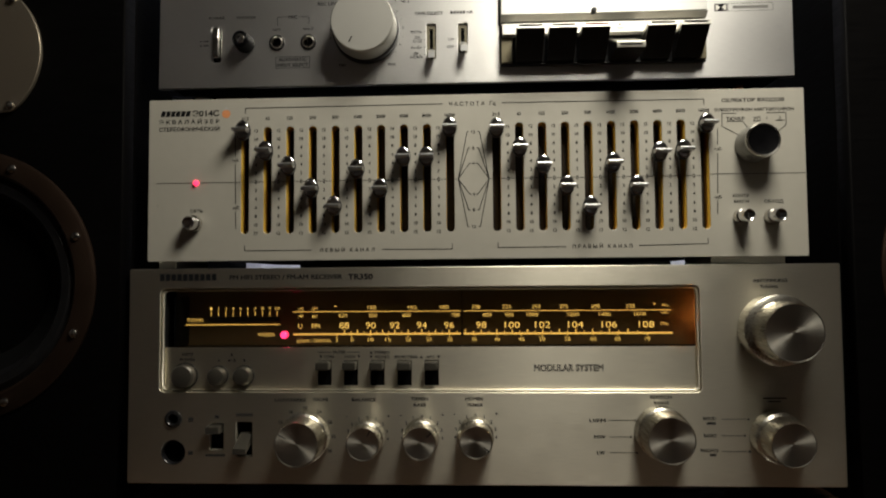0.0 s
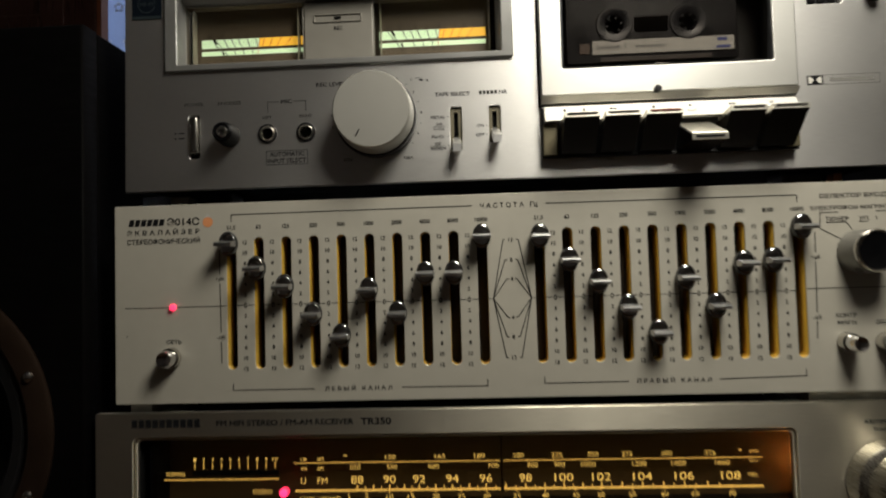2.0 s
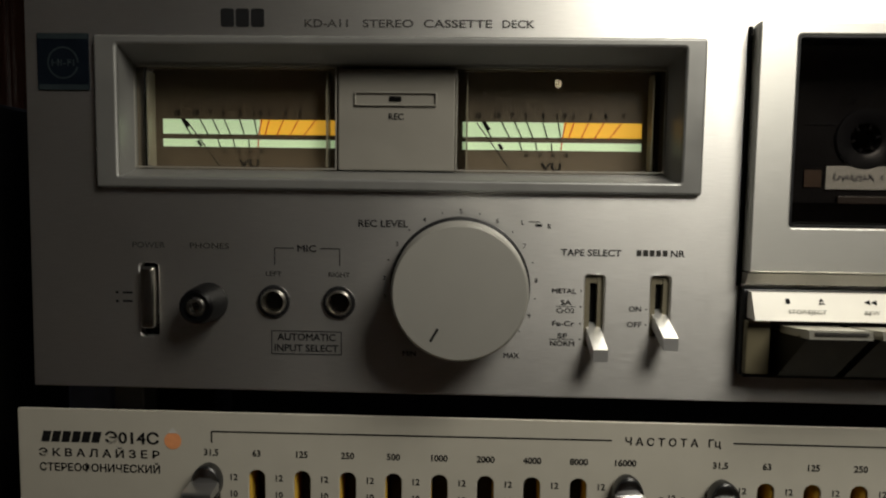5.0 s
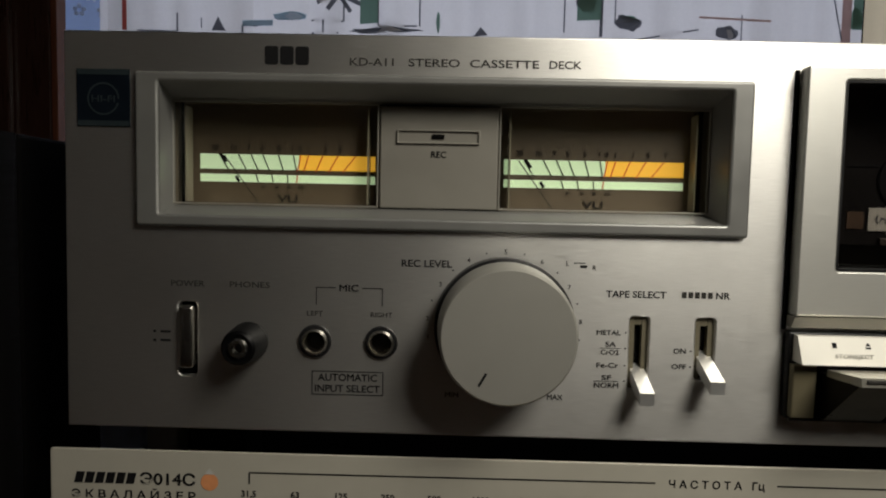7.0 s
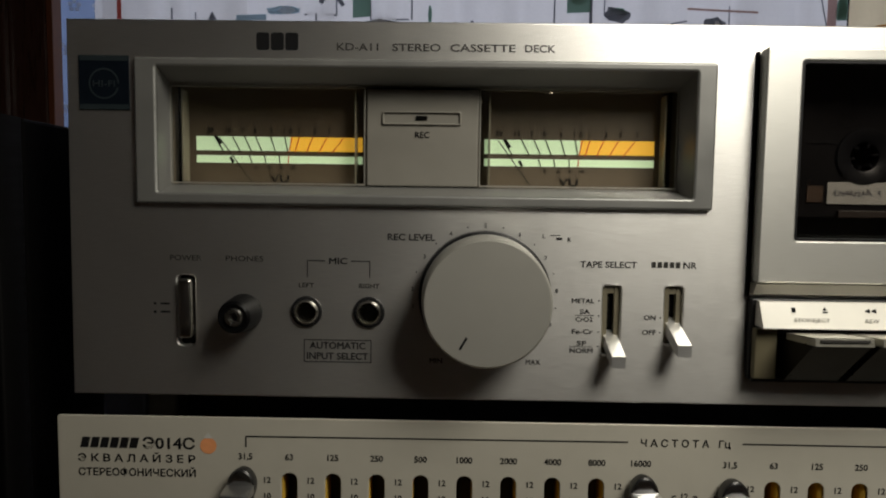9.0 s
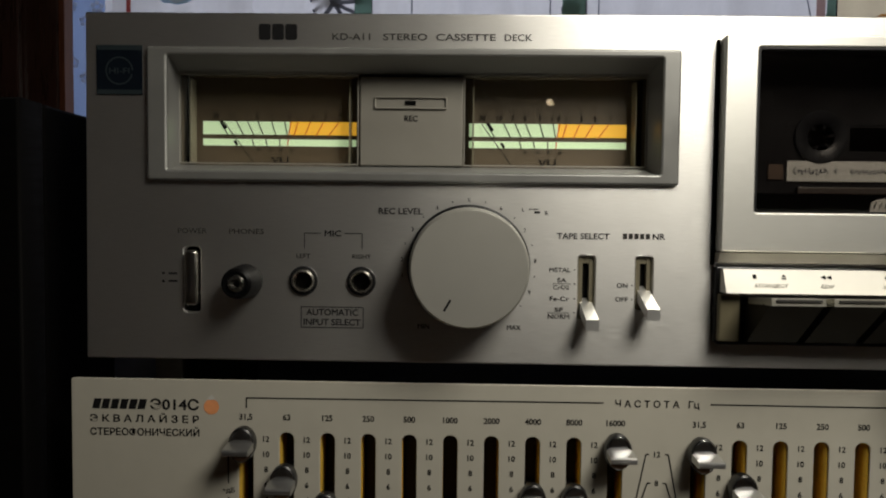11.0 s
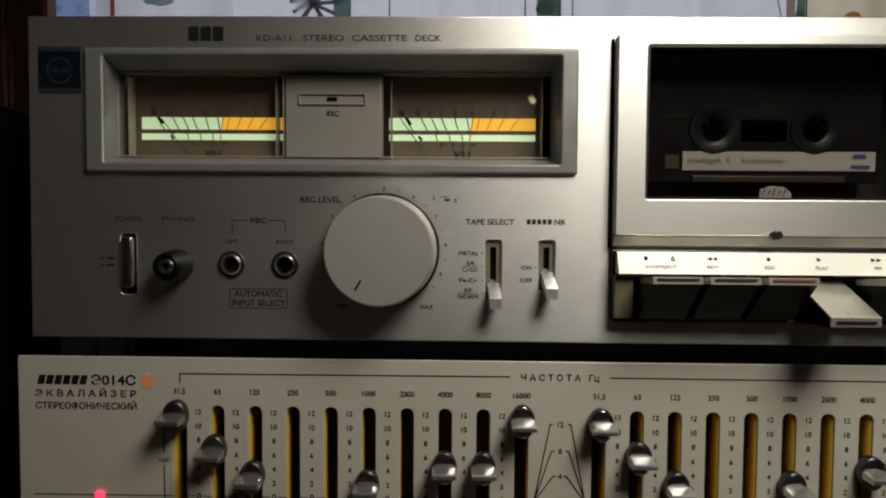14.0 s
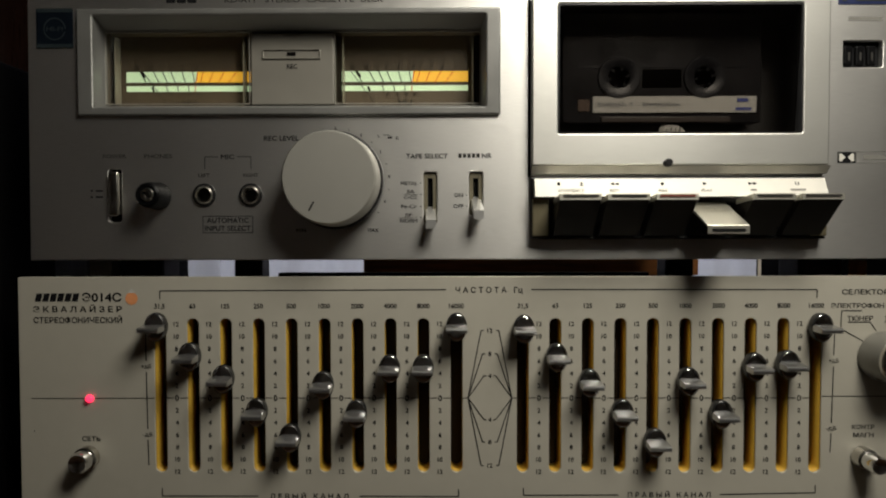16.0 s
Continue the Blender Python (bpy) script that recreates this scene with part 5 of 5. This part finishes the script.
for hx in (0.0682, 0.1114):
    h = part("hub", lathe(hx, 0.3912, [(0.0052, CY + 0.004), (0.0054, CY - 0.0004), (0.0062, CY - 0.0009), (0.0104, CY - 0.0009), (0.0108, CY - 0.0003)], 40), HUB_CLEAR, tape, "cloudy plastic reel hub", smooth=True)
    for t6 in range(6):
        a = radians(60 * t6 + 20)
        part("tooth", box(-0.0004, 0.0004, CY - 0.0002, CY + 0.003, 0.0034, 0.0053), HUB_CLEAR, h).matrix_basis = \
            Matrix.Translation((hx, 0, 0.3912)) @ Matrix.Rotation(a, 4, "Y")
hand = []
for x0, x1, tall in ((0.0572, 0.0712, 0.0016), (0.0735, 0.0752, 0.0012), (0.0800, 0.0985, 0.0012)):
    n = int((x1 - x0) / 0.00045)
    hand += strokes([(x0 + (x1 - x0) * k / n + 0.0006 * math.sin(1.9 * k), 0.3776 + tall * math.sin(1.35 * k + 0.6 * math.sin(0.5 * k)) * (0.65 + 0.35 * math.sin(0.9 * k))) for k in range(n + 1)], 0.00035)
flat_part("handwriting", hand, CY - 0.0008, PENCIL, tape)
flat_part("label_print", [bar(0.1275, 0.1332, 0.3788, 0.3806), bar(0.1268, 0.1348, 0.3744, 0.3760)], CY - 0.0008, BLUE_INK, tape)
part("paper_tag", plate([(0.0868, 0.3608), (0.1012, 0.3606), (0.1006, 0.3640), (0.0975, 0.3664), (0.0920, 0.3668), (0.0880, 0.3655)], [], CY - 0.0030, CY - 0.0020, 0.0002), PAPER, deck, "scuffed paper tag with worn print")
flat_part("tag_print", [stroke((0.0885 + 0.0022 * k, 0.3628), (0.0895 + 0.0022 * k, 0.3655 - 0.0006 * (k % 2)), 0.0005) for k in range(5)], CY - 0.0032, INK, deck)

KEY_WORDS = mat("worn_grey_print", (0.26, 0.25, 0.23), 0.6, 0.0, 0.2, 400)
# piano keys below the door
housing = part("key_housing", box(0.0218, 0.1632, -0.0035, -0.0006, 0.3102, 0.3395, 0.0005), BLACK, deck, "dark key housing")
part("key_legend_strip", hexa([(0.0232, -0.0100, 0.3300), (0.1618, -0.0100, 0.3300), (0.1618, -0.0036, 0.3300), (0.0232, -0.0036, 0.3300),
                               (0.0232, -0.0062, 0.3388), (0.1618, -0.0062, 0.3388), (0.1618, -0.0036, 0.3388), (0.0232, -0.0036, 0.3388)]), KEY_BAR, deck, "pale strip with key symbols")
for x0, x1 in ((0.0222, 0.0300), (0.1560, 0.1630)):
    part("key_cheek", box(x0, x1, -0.0065, -0.0036, 0.3112, 0.3292, 0.0005), KEY_CHEEK, deck, "olive metal cheek")
part("key_floor", box(0.0222, 0.1630, -0.0052, -0.0036, 0.3098, 0.3110, 0.0004), BLACK, deck)
for k in range(6):
    x0 = 0.0318 + 0.02165 * k
    x1 = x0 + 0.0186
    if k == 3:   # the pressed play key
        b = part("key", hexa([(x0, -0.0275, 0.3118), (x1, -0.0275, 0.3118), (x1, -0.0040, 0.3115), (x0, -0.0040, 0.3115),
                              (x0, -0.0285, 0.3150), (x1, -0.0285, 0.3150), (x1, -0.0040, 0.3260), (x0, -0.0040, 0.3260)]), KEY_DARK, deck, "pressed play key")
        part("key_top", hexa([(x0 - 0.0001, -0.0290, 0.3152), (x1 + 0.0001, -0.0290, 0.3152), (x1 + 0.0001, -0.0040, 0.3262), (x0 - 0.0001, -0.0040, 0.3262),
                              (x0, -0.0285, 0.3164), (x1, -0.0285, 0.3164), (x1, -0.0040, 0.3274), (x0, -0.0040, 0.3274)]), KEY_TOP, b, "silver key top")
        part("key_lip", box(x0 - 0.0001, x1 + 0.0001, -0.0296, -0.0284, 0.3122, 0.3162, 0.0004), KEY_TOP, b)
        part("key_slit", box(x0 + 0.002, x1 - 0.002, -0.0300, -0.0295, 0.3136, 0.3146), INK, b)
    else:
        b = part("key", hexa([(x0, -0.0085, 0.3116), (x1, -0.0085, 0.3116), (x1, -0.0040, 0.3116), (x0, -0.0040, 0.3116),
                              (x0, -0.0262, 0.3280), (x1, -0.0262, 0.3280), (x1, -0.0040, 0.3264), (x0, -0.0040, 0.3264)]), KEY_DARK, deck, "dark bronze piano key")
        part("key_top", hexa([(x0 - 0.0001, -0.0268, 0.3276), (x1 + 0.0001, -0.0268, 0.3276), (x1 + 0.0001, -0.0090, 0.3262), (x0 - 0.0001, -0.0090, 0.3262),
                              (x0 - 0.0001, -0.0264, 0.3303), (x1 + 0.0001, -0.0264, 0.3303), (x1 + 0.0001, -0.0090, 0.3284), (x0 - 0.0001, -0.0090, 0.3284)]), KEY_TOP, b, "silver key top")
        part("key_slit", box(x0 + 0.0015, x1 - 0.0015, -0.0272, -0.0266, 0.3290, 0.3298), KEY_RED if k == 2 else INK_GREY, b)
sym = lambda x: (x, -0.0072)
yk = lambda z: -0.0062 - (0.3388 - z) * 0.0038 / 0.0088 - 0.0002


def legend(polys, name="key_symbol"):
    bm = bmesh.new()
    for pts in polys:
        bm.faces.new([bm.verts.new((x, yk(z), z)) for x, z in pts])
    return part(name, bm, INK if name == "key_symbol" else KEY_WORDS, deck)


zt = 0.3362
arrow = lambda x, s: [(x - s * 0.0010, zt - 0.0008), (x - s * 0.0010, zt + 0.0008), (x + s * 0.0010, zt)]
legend([bar(0.0338, 0.0352, zt - 0.0008, zt + 0.0008)])
legend([[(0.0445, zt), (0.0463, zt), (0.0454, zt + 0.0010)], bar(0.0445, 0.0463, zt - 0.0009, zt - 0.0004)])
legend([arrow(0.0600, -1), arrow(0.0622, -1)])
legend([disc_points(0.0838, zt, 0.0008, 12)])
legend([arrow(0.1042, 1)])
legend([arrow(0.1258, 1), arrow(0.1280, 1)])
legend([bar(0.1470, 0.1475, zt - 0.0008, zt + 0.0008), bar(0.1482, 0.1487, zt - 0.0008, zt + 0.0008)])
for words, x, w in (("STOP/EJECT", 0.0402, 0.0124), ("REW", 0.0610, 0.0048), ("REC", 0.0838, 0.0042), ("PLAY", 0.1045, 0.0052)):
    text(words, x, 0.3330, 0.0013, yk(0.3322), KEY_WORDS, deck, w)
for x, w in ((0.1268, 0.0014), (0.1478, 0.0036)):
    legend([bar(x - w, x + w, 0.3326, 0.3336)], "worn_word")

# tape counter and the rest of the right side
counter = part("tape_counter", box(0.1732, 0.1932, 0.0036, 0.0060, 0.3924, 0.4062), BLACK, deck, "three-digit tape counter")
for k in range(3):
    drum = part("counter_drum", box(0.1752 + 0.0056 * k, 0.1796 + 0.0056 * k, 0.0018, 0.0035, 0.3942, 0.4040, 0.0008), PLUG, counter)
    flat_part("counter_digit", [bar(0.1769 + 0.0056 * k, 0.1779 + 0.0056 * k, 0.3966, 0.4006)], 0.0016, INK_GREY, drum)
part("reset_button", lathe(0.2090, 0.3970, [(0, -0.0080), (0.0030, -0.0082), (0.0036, -0.0070), (0.0040, -0.0006)], 28), BLACK, deck, "black counter reset button", smooth=True)
flat_part("counter_caption", [bar(0.1758, 0.1922, 0.4152, 0.4172)], DKY, PALE_PRINT, d_panel)
flat_part("noise_mark", [bar(0.1714, 0.1802, 0.3466, 0.3520)], DKY, INK, d_panel)
flat_part("noise_mark_halves", [[(0.1722, 0.3474), (0.1734, 0.3474), (0.1752, 0.3493), (0.1734, 0.3512), (0.1722, 0.3512)], [(0.1794, 0.3474), (0.1782, 0.3474), (0.1764, 0.3493), (0.1782, 0.3512), (0.1794, 0.3512)]], DKY - 0.0001, KEY_BAR, d_panel)
flat_part("noise_caption", strokes([(0.1806, 0.3466), (0.2114, 0.3466), (0.2114, 0.3520), (0.1806, 0.3520), (0.1806, 0.3466)], 0.0003) + [bar(0.1840, 0.2080, 0.3483, 0.3503)], DKY, PALE_PRINT, d_panel)
st = part("metal_tape_sticker", box(0.1708, 0.2010, -0.0004, -0.0001, 0.4232, 0.4330), NAVY, deck, "navy foil sticker with pale print")
flat_part("sticker_print", [[(0.1725, 0.4245), (0.1745, 0.4245), (0.1775, 0.4318), (0.1755, 0.4318)], bar(0.1790, 0.1960, 0.4246, 0.4262), bar(0.1815, 0.1950, 0.4284, 0.4304)], -0.0006, TEAL_LIGHT, st)

set_type()
